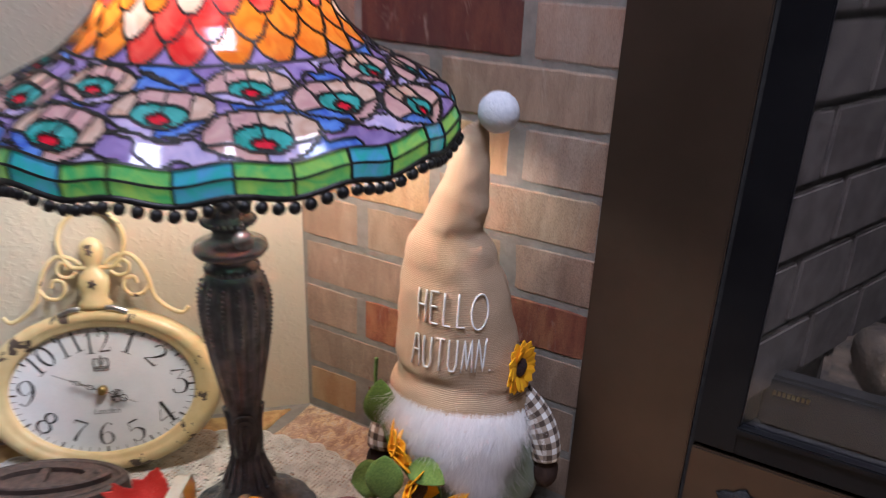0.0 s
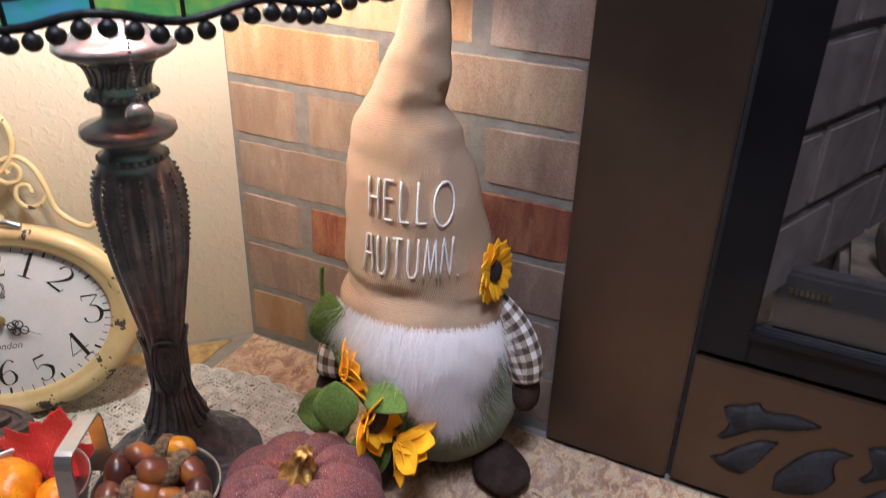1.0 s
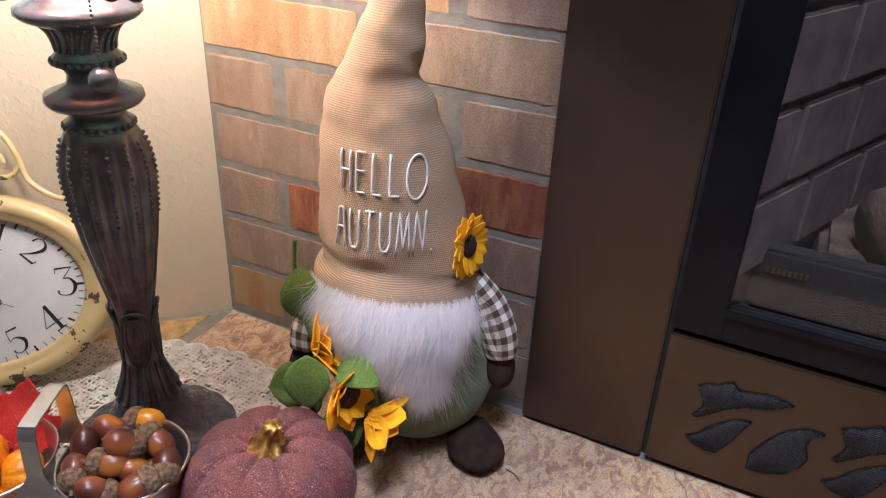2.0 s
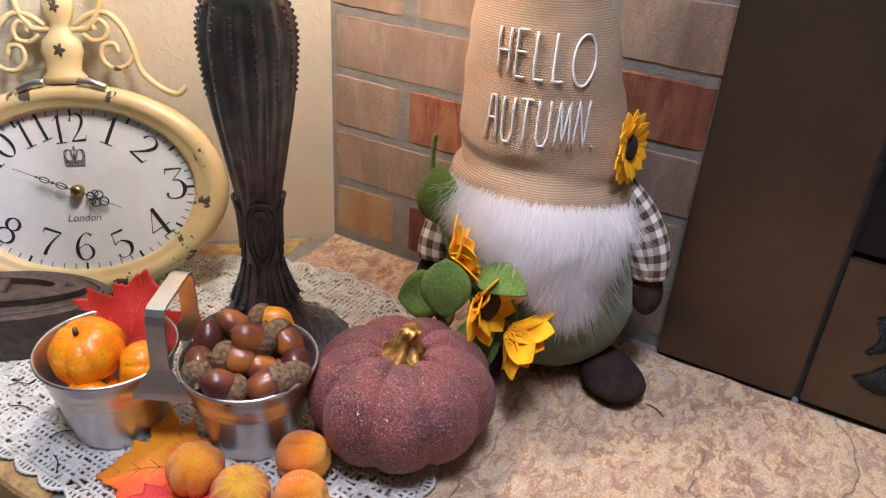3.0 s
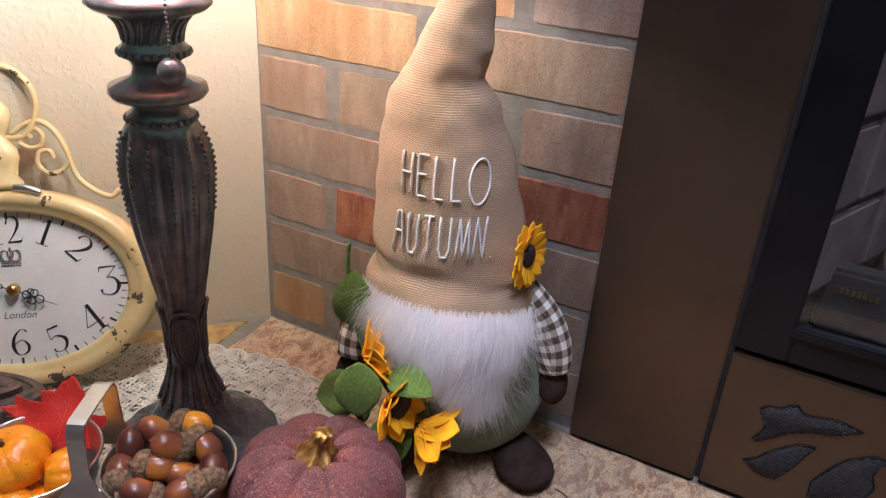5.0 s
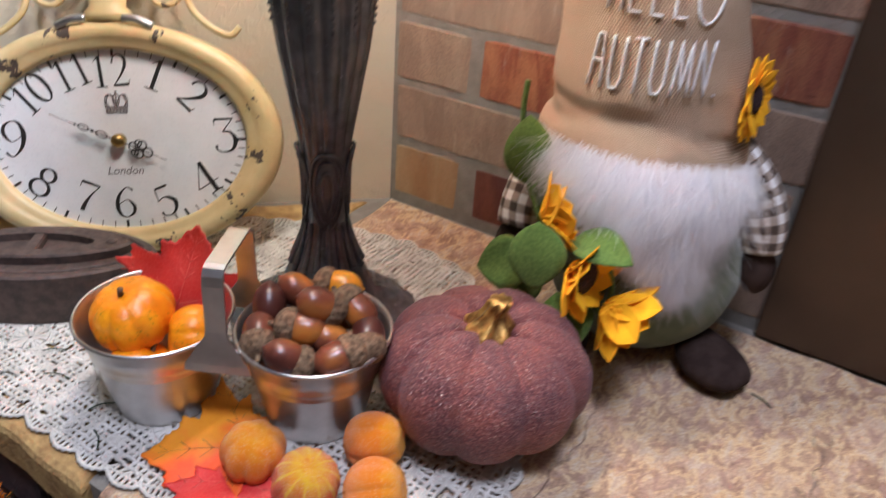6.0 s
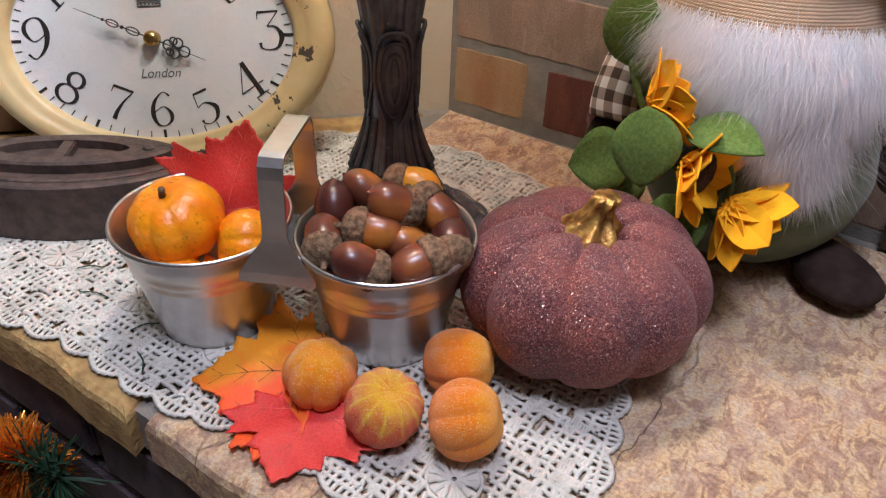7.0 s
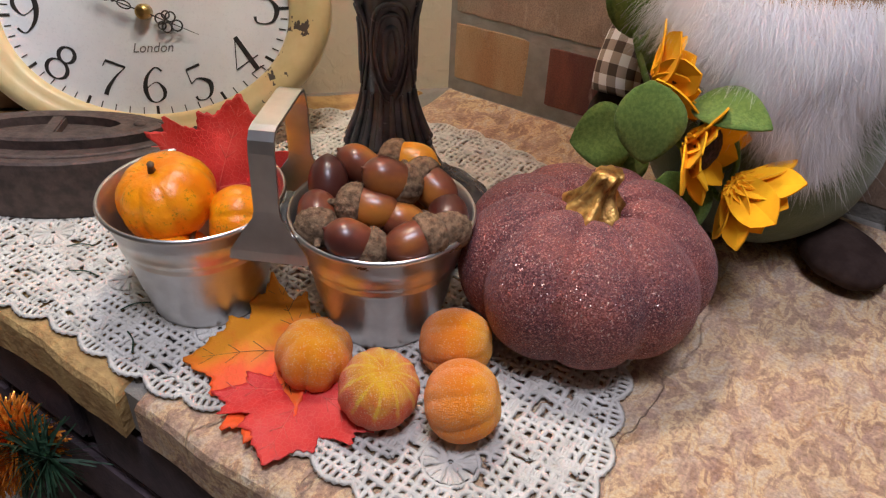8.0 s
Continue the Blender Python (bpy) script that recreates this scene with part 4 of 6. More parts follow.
def glass_shade(lamp):
    """Leaded shade: a fine sheet divided into panes by a pattern of rows, eyes and scales."""
    tilt = Matrix.Translation((0.0055, 0.008, 0.4905)) @ Matrix.Rotation(0.026, 4, Vector((0.025, -0.004, 0))) @ Matrix.Scale(0.965, 4)
    shade = part("shade", Build().lathe([(0.075, 0.200), (0.078, 0.207), (0.040, 0.222), (0.006, 0.226)], 32, tilt), M_LEAD, lamp, "peacock-patterned stained-glass shade with dark beaded rim")
    prof = [(0.000, 0.226, 0.000), (0.015, 0.227, 0.013), (0.030, 0.222, 0.025), (0.055, 0.207, 0.040), (0.085, 0.180, 0.055), (0.122, 0.147, 0.072), (0.150, 0.126, 0.090), (0.172, 0.111, 0.107), (0.200, 0.098, 0.130), (0.30, 0.070, 0.220)]
    NA, NS, SMAX = 640, 112, 0.285

    def at(a, s, out=0.0):
        r, z = lerp_at(prof, s)
        k = max(0.0, 1 - s / 0.16)
        r *= 1 + 0.012 * k * math.cos(16 * a)
        z += 0.004 * k * math.cos(16 * a)
        return tilt @ Vector(((r + out) * math.cos(a), (r + out) * math.sin(a), z + out * 0.5))

    glass = {
        "purple": stained_glass("violet_glass", (0.20, 0.13, 0.34), (0.34, 0.24, 0.50)), "lavender": stained_glass("lavender_glass", (0.42, 0.36, 0.62), (0.62, 0.50, 0.72)),
        "blue": stained_glass("blue_glass", (0.06, 0.12, 0.50), (0.12, 0.25, 0.66)), "pink": stained_glass("pink_glass", (0.52, 0.28, 0.28), (0.64, 0.40, 0.36)),
        "peach": stained_glass("peach_glass", (0.56, 0.34, 0.25), (0.68, 0.48, 0.38)), "teal": stained_glass("teal_glass", (0.03, 0.26, 0.22), (0.08, 0.42, 0.40)),
        "ruby": stained_glass("ruby_glass", (0.60, 0.01, 0.03), (0.75, 0.02, 0.05)), "green": stained_glass("green_glass", (0.08, 0.42, 0.14), (0.30, 0.55, 0.12)),
        "aqua": stained_glass("aqua_glass", (0.05, 0.40, 0.40), (0.10, 0.34, 0.62)), "orange": stained_glass("orange_glass", (0.62, 0.13, 0.01), (0.72, 0.22, 0.02)),
        "red": stained_glass("red_glass", (0.52, 0.02, 0.02), (0.60, 0.08, 0.06)),
    }
    eyes = []
    for row, (s, n, size) in enumerate(((0.057, 8, 0.044), (0.085, 8, 0.041), (0.111, 8, 0.034))):
        for k in range(n):
            eyes.append((2 * math.pi * (k + 0.5 * (row % 2) + 0.15) / n, s, size))

    def pane(a, s):
        a %= 2 * math.pi
        if s < 0.0155:
            k = int(a / (2 * math.pi) * 32)
            return ("b0", k), ("aqua" if (k * 7) % 3 == 0 else "green")
        if s < 0.031:
            k = int(a / (2 * math.pi) * 32)
            return ("b1", k), ("green" if (k * 5) % 3 else "aqua")
        r = lerp_at(prof, s)[0]
        if s > 0.134:
            row = int((s - 0.134) / 0.024)
            n = 22
            f = a / (2 * math.pi) * n + 0.5 * (row % 2)
            u = f - math.floor(f) - 0.5
            v = ((s - 0.134) / 0.024) % 1.0
            if v < 2.2 * u * u * 1.6:
                row -= 1
                f = a / (2 * math.pi) * n + 0.5 * (row % 2)
            k = int(math.floor(f)) % n
            if row < 0:
                return ("gap", k), "purple"
            return ("s", row, k), ("orange", "red", "orange", "peach" if row > 0 else "orange", "red")[(k * 3 + row * 2) % 5]
        best, bd = None, 9.0
        for i, (ea, es, sz) in enumerate(eyes):
            da = (a - ea + math.pi) % (2 * math.pi) - math.pi
            x, y = da * r / sz, (s - es) / (sz * 0.62)
            d = math.hypot(x, y)
            if d < bd:
                best, bd, bx, by = i, d, x, y
        if bd < 1.0:
            if math.hypot(bx, by + 0.30) < 0.22:
                return ("e", best, "r"), "ruby"
            if math.hypot(bx, by + 0.12) < 0.52:
                return ("e", best, "t", bx > 0), "teal"
            if by < -0.30:
                return ("e", best, "lo", bx > 0), ("blue", "pink", "lavender")[(best + (bx > 0)) % 3]
            return ("e", best, "up", int((bx + 1) * 2)), ("pink", "peach", "peach", "pink")[(int((bx + 1) * 2) + best) % 4]
        # ground between the eyes: slanting feathers
        wob = noise.noise(Vector((math.cos(a) * 9, math.sin(a) * 9, s * 60)))
        f = a / (2 * math.pi) * 28 + 40 * s + 0.7 * wob
        k = int(math.floor(f)) % 28
        row = int((s - 0.031 + 0.010 * wob + 0.006 * math.sin(11 * a)) / 0.030)
        return ("g", row, k), ("purple", "lavender", "purple", "blue", "purple", "lavender")[(k * 7 + row * 3) % 6]

    ids, cols, table = np.zeros((NS, NA), dtype=np.int32), {}, {}
    for i in range(NS):
        s = SMAX * (i + 0.5) / NS
        for j in range(NA):
            key, col = pane(2 * math.pi * (j + 0.5) / NA, s)
            if key not in table:
                table[key] = len(table)
                cols[table[key]] = col
            ids[i, j] = table[key]
    edge = ids != np.roll(ids, 1, 1)
    edge[1:] |= ids[1:] != ids[:-1]
    pts_in = [[at(2 * math.pi * j / NA, SMAX * i / NS) for j in range(NA)] for i in range(NS + 1)]
    pts_out = [[at(2 * math.pi * j / NA, SMAX * i / NS, 0.0016) for j in range(NA)] for i in range(NS + 1)]

    def sheet(cells, layers):
        bb, seen = Build(), {}
        verts, faces = [], []

        def vid(layer, i, j):
            key = (layer, i, j % NA)
            if key not in seen:
                seen[key] = len(verts)
                verts.append((pts_in, pts_out)[layer][i][j % NA])
            return seen[key]

        have = set(map(tuple, cells))
        for i, j in cells:
            for layer in layers:
                q = [vid(layer, i, j), vid(layer, i, j + 1), vid(layer, i + 1, j + 1), vid(layer, i + 1, j)]
                faces.append(q if layer else q[::-1] if 0 in layers and len(layers) > 1 else q)
            if len(layers) > 1:
                for di, dj, (p, q) in ((-1, 0, ((i, j), (i, j + 1))), (1, 0, ((i + 1, j), (i + 1, j + 1))), (0, -1, ((i, j), (i + 1, j))), (0, 1, ((i, j + 1), (i + 1, j + 1)))):
                    if (i + di, (j + dj) % NA) not in have:
                        faces.append((vid(0, *p), vid(0, *q), vid(1, *q), vid(1, *p)))
        bb.add(verts, faces, smooth=len(layers) == 1)
        return bb

    part("lead_came", sheet([tuple(c) for c in np.argwhere(edge)], (0, 1)), M_LEAD, shade, "dark lead lines between the panes")
    seen = np.zeros((NS, NA), dtype=bool)
    panes = []
    for i in range(NS):
        for j in range(NA):
            if edge[i, j] or seen[i, j]:
                continue
            todo, cells = [(i, j)], []
            seen[i, j] = True
            while todo:
                p, q = todo.pop()
                cells.append((p, q))
                for p2, q2 in ((p + 1, q), (p - 1, q), (p, (q + 1) % NA), (p, (q - 1) % NA)):
                    if 0 <= p2 < NS and not edge[p2, q2] and not seen[p2, q2] and ids[p2, q2] == ids[p, q]:
                        seen[p2, q2] = True
                        todo.append((p2, q2))
            turn = (2 * math.pi * (j + 0.5) / NA + math.radians(47) + math.pi) % (2 * math.pi) - math.pi
            panes.append((abs(turn), cells, cols[int(ids[i, j])]))
    panes.sort(key=lambda q: q[0])
    big = [q for q in panes if len(q[1]) >= 12]
    for _, cells, col in big[:290]:
        part("pane", sheet(cells, (0,)), glass[col], shade)
    rest, names = Build(), list(glass)
    for q in panes:
        if len(q[1]) >= 12 and any(q is w for w in big[:290]):
            continue
        s = sheet(q[1], (0,))
        rest.add(s.v, s.f, names.index(q[2]))
    tagged(part("small_panes", rest, [glass[k] for k in names], shade, "remaining coloured glass panes"), kind="stuff")
    # beaded rim
    rim = Build().tube([at(2 * math.pi * j / 192, 0.0, 0.0) for j in range(192)], 0.0026, 8, closed=True)
    for j in range(112):
        p = at(2 * math.pi * (j + 0.5) / 112, 0.0, 0.0) - Vector((0, 0, 0.0075))
        rim.ball(p, 0.0052, nu=12, nv=8)
    part("bead_fringe", rim, M_LEAD, shade, "dark metal bead fringe")


glass_shade(lamp)


# ---------------------------------------------------------------- oval clock
def font_mesh(text, size):
    cu = bpy.data.curves.new("lettering", "FONT")
    cu.body, cu.size, cu.align_x, cu.align_y = text, size, "CENTER", "CENTER"
    cu.extrude = 0.0
    ob = bpy.data.objects.new("lettering", cu)
    scene.collection.objects.link(ob)
    dg = bpy.context.evaluated_depsgraph_get()
    me = bpy.data.meshes.new_from_object(ob.evaluated_get(dg))
    out = [tuple(v.co) for v in me.vertices], [tuple(p.vertices) for p in me.polygons]
    bpy.data.objects.remove(ob)
    bpy.data.curves.remove(cu)
    bpy.data.meshes.remove(me)
    return out


# pen strokes of the printed numerals: x, y and pen width in units of their height
PEN = {
    "1": [[(0.30, 0, 0.09), (0.30, 0.98, 0.09)], [(0.30, 0.97, 0.03), (0.10, 0.80, 0.02)], [(0.10, 0.01, 0.025), (0.50, 0.01, 0.025)]],
    "2": [[(0.07, 0.72, 0.06), (0.15, 0.92, 0.03), (0.32, 0.99, 0.03), (0.50, 0.86, 0.08), (0.50, 0.64, 0.09), (0.32, 0.34, 0.05), (0.04, 0.03, 0.02)], [(0.04, 0.04, 0.05), (0.56, 0.04, 0.07)], [(0.56, 0.04, 0.02), (0.60, 0.20, 0.02)]],
    "3": [[(0.06, 0.97, 0.05), (0.55, 0.97, 0.03)], [(0.06, 0.97, 0.02), (0.05, 0.80, 0.02)], [(0.55, 0.97, 0.02), (0.26, 0.60, 0.02)], [(0.26, 0.60, 0.02), (0.45, 0.58, 0.04), (0.58, 0.34, 0.10), (0.48, 0.07, 0.06), (0.28, 0.0, 0.02), (0.09, 0.06, 0.03), (0.06, 0.20, 0.06)]],
    "4": [[(0.43, 0.99, 0.02), (0.02, 0.30, 0.02)], [(0.02, 0.30, 0.025), (0.64, 0.30, 0.025)], [(0.44, 0.99, 0.09), (0.44, 0, 0.10)], [(0.26, 0.01, 0.025), (0.62, 0.01, 0.025)]],
    "5": [[(0.14, 0.96, 0.05), (0.52, 0.96, 0.06)], [(0.14, 0.97, 0.02), (0.10, 0.55, 0.02)], [(0.10, 0.55, 0.02), (0.32, 0.62, 0.03), (0.55, 0.40, 0.10), (0.47, 0.11, 0.07), (0.27, 0.0, 0.02), (0.09, 0.06, 0.03), (0.06, 0.18, 0.06)]],
    "6": [[(0.53, 0.88, 0.05), (0.36, 0.99, 0.02), (0.13, 0.72, 0.07), (0.06, 0.36, 0.10), (0.15, 0.07, 0.06), (0.32, 0.0, 0.02), (0.51, 0.13, 0.06), (0.54, 0.36, 0.08), (0.37, 0.57, 0.02), (0.16, 0.46, 0.02), (0.08, 0.34, 0.02)]],
    "7": [[(0.03, 0.76, 0.02), (0.06, 0.97, 0.02)], [(0.06, 0.95, 0.06), (0.58, 0.95, 0.05)], [(0.58, 0.95, 0.02), (0.41, 0.60, 0.04), (0.31, 0.25, 0.08), (0.29, 0.0, 0.10)]],
    "0": [[(0.31 + 0.27 * math.cos(0.2 * math.pi * k / 2), 0.5 + 0.5 * math.sin(0.2 * math.pi * k / 2), 0.02 + 0.08 * abs(math.cos(0.2 * math.pi * k / 2))) for k in range(21)]],
    "8": [[(0.31 + rx * math.cos(0.1 * math.pi * k), cy + ry * math.sin(0.1 * math.pi * k), 0.025 + 0.06 * abs(math.cos(0.1 * math.pi * k - 0.5))) for k in range(21)] for rx, cy, ry in ((0.20, 0.765, 0.225), (0.27, 0.27, 0.27))]}
PEN["9"] = [[(0.62 - x, 1 - y, w) for x, y, w in line] for line in PEN["6"]]


def numeral_mesh(text, height):
    """Flat printed figures with thick and thin strokes, centred."""
    vs, fs = [], []
    for k, ch in enumerate(text):
        for line in PEN[ch]:
            pts = spline(line, 6) if len(line) > 2 else [Vector(p) for p in line]
            base = len(vs)
            for i, p in enumerate(pts):
                d = (pts[min(i + 1, len(pts) - 1)] - pts[max(i - 1, 0)]).xy.normalized()
                w = max(0.018, p.z) * 0.62
                for sgn in (1, -1):
                    x = p.x - d.y * w * sgn + k * 0.66 - 0.31 - 0.33 * (len(text) - 1)
                    vs.append(((x * (1.0 if len(text) == 1 else 0.82)) * height * 1.12, (p.y + d.x * w * sgn - 0.5) * height, 0.00002 * (base % 7)))
            fs += [(base + 2 * i, base + 2 * i + 1, base + 2 * i + 3, base + 2 * i + 2) for i in range(len(pts) - 1)]
    return vs, fs


CR = Vector((0.809, 0.588, 0))
CN0 = Vector((0.588, -0.809, 0))
LEANBACK = math.radians(18.4)
CU = (Vector((0, 0, 1)) * math.cos(LEANBACK) - CN0 * math.sin(LEANBACK))
ROLL = math.radians(-2.8)
CR, CU = CR * math.cos(ROLL) - CU * math.sin(ROLL), CU * math.cos(ROLL) + CR * math.sin(ROLL)
CN = CR.cross(CU)
CLOCK_C = Vector((-0.1357, -0.2454, 0.108))
CLOCK_M = Matrix.Translation(CLOCK_C) @ Matrix((CR, CU, CN)).transposed().to_4x4()


def oval_clock():
    clock = thing("mantel_clock", CLOCK_M, "oval cream enamel clock with chipped edges leaning against the wall", "clock")
    A, B = 0.149, 0.1065  # outer half axes
    # frame: a swept moulding round the oval
    sect = [(0.0, -0.012), (0.0, 0.004), (-0.004, 0.010), (-0.012, 0.0125), (-0.020, 0.010), (-0.024, 0.007), (-0.029, 0.0075), (-0.033, 0.003), (-0.033, -0.012)]
    rings = []
    for j in range(144):
        t = 2 * math.pi * j / 144
        rings.append([Vector(((A + d) * math.cos(t), (B + 0.74 * d) * math.sin(t), h)) for d, h in sect])
    rings.append(rings[0])
    part("frame", Build().rings(rings, caps=False), M_ENAMEL, clock, "chipped cream enamel oval frame")
    part("back_plate", Build().plate([((A - 0.004) * math.cos(2 * math.pi * j / 72), (B - 0.004) * math.sin(2 * math.pi * j / 72)) for j in range(72)], -0.013, -0.004), M_ENAMEL, clock)
    fa, fb = A - 0.031, B - 0.0225
    part("face", Build().plate([(fa * math.cos(2 * math.pi * j / 96), fb * math.sin(2 * math.pi * j / 96)) for j in range(96)], -0.004, -0.001), M_FACE, clock, "white printed dial")
    # numerals and minute marks
    spots = {12: (-0.003, 0.063, 4, 1), 1: (0.038, 0.059, -24, 1), 2: (0.070, 0.041, -47, 1), 3: (0.096, 0.004, 3, 1.1), 4: (0.074, -0.037, 32, 1.1), 5: (0.037, -0.057, 22, 1),
             6: (0.000, -0.058, 0, 1), 7: (-0.035, -0.052, -22, 1), 8: (-0.073, -0.038, -42, 1), 9: (-0.095, 0.002, 0, 1.15), 10: (-0.074, 0.043, 40, 1), 11: (-0.037, 0.062, 22, 1)}
    for n, (x, y, rot, k) in spots.items():
        v, f = numeral_mesh(str(n), 0.0285 * k)
        mm = pose(x, y, -0.0006, 0, 0, rot)
        part("numeral", Build().add([mm @ Vector(p) for p in v], f, smooth=False), M_INK, clock)
    b = Build()
    for k in range(60):
        t = 2 * math.pi * k / 60
        big = k % 5 == 0
        d = Vector((math.cos(t), math.sin(t), 0))
        c = Vector((0.945 * fa * math.cos(t), 0.945 * fb * math.sin(t), 0))
        ln, w = (0.0040, 0.0012) if big else (0.0028, 0.00045)
        s = Vector((-d.y, d.x, 0))
        b.add([c + d * ln + s * w + Vector((0, 0, -0.0006)), c + d * ln - s * w + Vector((0, 0, -0.0006)), c - d * ln - s * w + Vector((0, 0, -0.0006)), c - d * ln + s * w + Vector((0, 0, -0.0006))], [(0, 3, 2, 1)], smooth=False)
    part("minute_track", b, M_INK, clock)
    v, f = font_mesh("London", 0.0108)
    mm = pose(0.003, -0.0285, -0.0006) @ Matrix(((1, 0.28, 0, 0), (0, 1, 0, 0), (0, 0, 1, 0), (0, 0, 0, 1)))
    part("lettering", Build().add([mm @ Vector(p) for p in v], f, smooth=False), M_GREYINK, clock)
    # crown emblem
    b = Build()
    cz = -0.0004
    for x0, x1, y in ((-0.0095, 0.0095, 0.0255), (-0.0095, 0.0095, 0.0285), (-0.0100, 0.0100, 0.0305)):
        b.tube([(x0, y, cz), (x1, y, cz)], 0.0005, 5)
    for x, h in ((-0.0075, 0.041), (0.0, 0.044), (0.0075, 0.041)):
        b.tube([(x * 0.9, 0.0305, cz), (x * 1.2, h - 0.006, cz), (x, h, cz)], 0.0005, 5)
        b.ball((x, h, cz), 0.0011, nu=8, nv=6)
    for s in (-1, 1):
        b.tube(spline([(0, 0.032, cz), (s * 0.004, 0.041, cz), (s * 0.0095, 0.040, cz), (s * 0.0098, 0.031, cz)], 6), 0.00045, 5)
        b.tube(spline([(s * 0.001, 0.031, cz), (s * 0.003, 0.037, cz), (s * 0.002, 0.041, cz), (0, 0.0425, cz)], 6), 0.00045, 5)
    for k in range(7):
        b.ball((-0.009 + k * 0.003, 0.027, cz), 0.0009, nu=6, nv=5)
    part("crown_emblem", b, M_GREYINK, clock, "printed crown emblem")
    # hands: pierced metal, on a brass boss
    def hand(length, angle, fancy, z):
        mm = pose(0, 0, z, 0, 0, angle)
        b = Build()
        b.tube([mm @ Vector((0.003, 0, 0)), mm @ Vector((length, 0, 0))], [0.0006, 0.00025], 6)
        if fancy:
            for x, y, r in ((0.014, 0, 0.004), (0.021, 0.0045, 0.0038), (0.021, -0.0045, 0.0038), (0.028, 0, 0.0042), (0.017, 0.0045, 0.003), (0.017, -0.0045, 0.003)):
                b.tube([mm @ Vector((x + r * math.cos(t * math.pi / 8), y + r * math.sin(t * math.pi / 8), 0)) for t in range(16)], 0.0007, 5, closed=True)
        else:
            for x, r, fl in ((0.015, 0.0055, 0.5), (0.032, 0.005, 0.5)):
                b.tube([mm @ Vector((x + r * math.cos(t * math.pi / 8), fl * r * math.sin(t * math.pi / 8), 0)) for t in range(16)], 0.0006, 5, closed=True)
            b.ball(mm @ Vector((0.024, 0, 0)), 0.0016, nu=8, nv=6)
            b.ball(mm @ Vector((0.040, 0, 0)), 0.0013, nu=8, nv=6)
        part("hand", b, M_INK, clock, "black pierced clock hand")

    hand(0.046, -24, True, 0.004)
    hand(0.064, 157, False, 0.006)
    part("boss", Build().lathe([(0.0062, -0.001), (0.0062, 0.006), (0.0048, 0.009), (0.002, 0.0098)], 24), M_BRASS, clock, "brass centre boss")
    # crest: finial, ring and scrolls
    fin = [(0.018, 0.106), (0.0185, 0.112), (0.014, 0.117), (0.0155, 0.126), (0.0175, 0.133), (0.0155, 0.141), (0.010, 0.147), (0.0075, 0.151), (0.0085, 0.155), (0.012, 0.160), (0.0135, 0.167), (0.0125, 0.174), (0.008, 0.180), (0.002, 0.183)]
    up = Matrix(((1, 0, 0, 0), (0, 0, 1, 0), (0, -0.6, 0, -0.002), (0, 0, 0, 1)))
    part("finial", Build().lathe([(r * 1.15, 0.106 + (z - 0.106) * 1.2) for r, z in fin], 32, up), M_ENAMEL, clock, "turned cream finial")
    for x, y, z, r in ((0.0, 0.1795, 0.0068, 0.0042), (0.001, 0.1385, 0.0094, 0.0048)):
        part("chip", Build().ball((x, y, z), (r, r * 1.15, 0.0012), nu=20, nv=8, bend=lambda p, a, t: Vector((p.x * (1 + 0.35 * math.cos(5 * a)), p.y * (1 + 0.35 * math.cos(5 * a)), p.z))), M_IRON, clock, "dark bare-metal chip")
    ring = [(0.034 * math.sin(t), 0.178 + 0.034 * -math.cos(t), -0.004) for t in [math.radians(a) for a in range(35, 326, 8)]]
    ring = [(0.006, 0.150, -0.004)] + ring + [(-0.006, 0.150, -0.004)]
    part("hanging_ring", Build().tube(spline([(x * 1.2, 0.106 + (y - 0.106) * 1.2, z) for x, y, z in ring], 3), 0.0032, 10), M_ENAMEL, clock, "cream wire hanging ring")
    for s in (-1, 1):
        c1 = [(0.018, 0.143), (0.026, 0.138), (0.036, 0.140), (0.0385, 0.148), (0.033, 0.154), (0.027, 0.151), (0.028, 0.146)]
        big = [(0.012, 0.150), (0.024, 0.158), (0.038, 0.160), (0.050, 0.150), (0.058, 0.133), (0.064, 0.113), (0.078, 0.100), (0.092, 0.094), (0.100, 0.100)]
        c2 = [(0.060, 0.128), (0.052, 0.118), (0.040, 0.116), (0.032, 0.124), (0.034, 0.134), (0.043, 0.135), (0.046, 0.128)]
        for line, r in ((big, 0.0030), (c1, 0.0026), (c2, 0.0026)):
            part("scroll", Build().tube(spline([(s * x * 1.15, 0.094 + (y - 0.094) * 1.22, -0.004) for x, y in line], 6), r, 8), M_ENAMEL, clock, "")
    for s in (-1, 1):
        part("clip", Build().tube(spline([(s * 0.016, 0.1085, 0.011), (s * 0.028, 0.1075, 0.012), (s * 0.042, 0.1015, 0.011)], 4), 0.0035, 8, flat=0.6), M_ZINC, clock, "worn bare-metal patch")
    return clock


oval_clock()


# ---------------------------------------------------------------- gnome doll (one mesh)
GN = Vector((0.26, -0.965, 0))
GR = Vector((0.965, 0.26, 0))
GNOME_O = Vector((0.319, -0.091, 0.0))
GNOME_M = Matrix.Translation(GNOME_O) @ Matrix((GR, -GN, Vector((0, 0, 1)))).transposed().to_4x4()  # x right, y away, z up

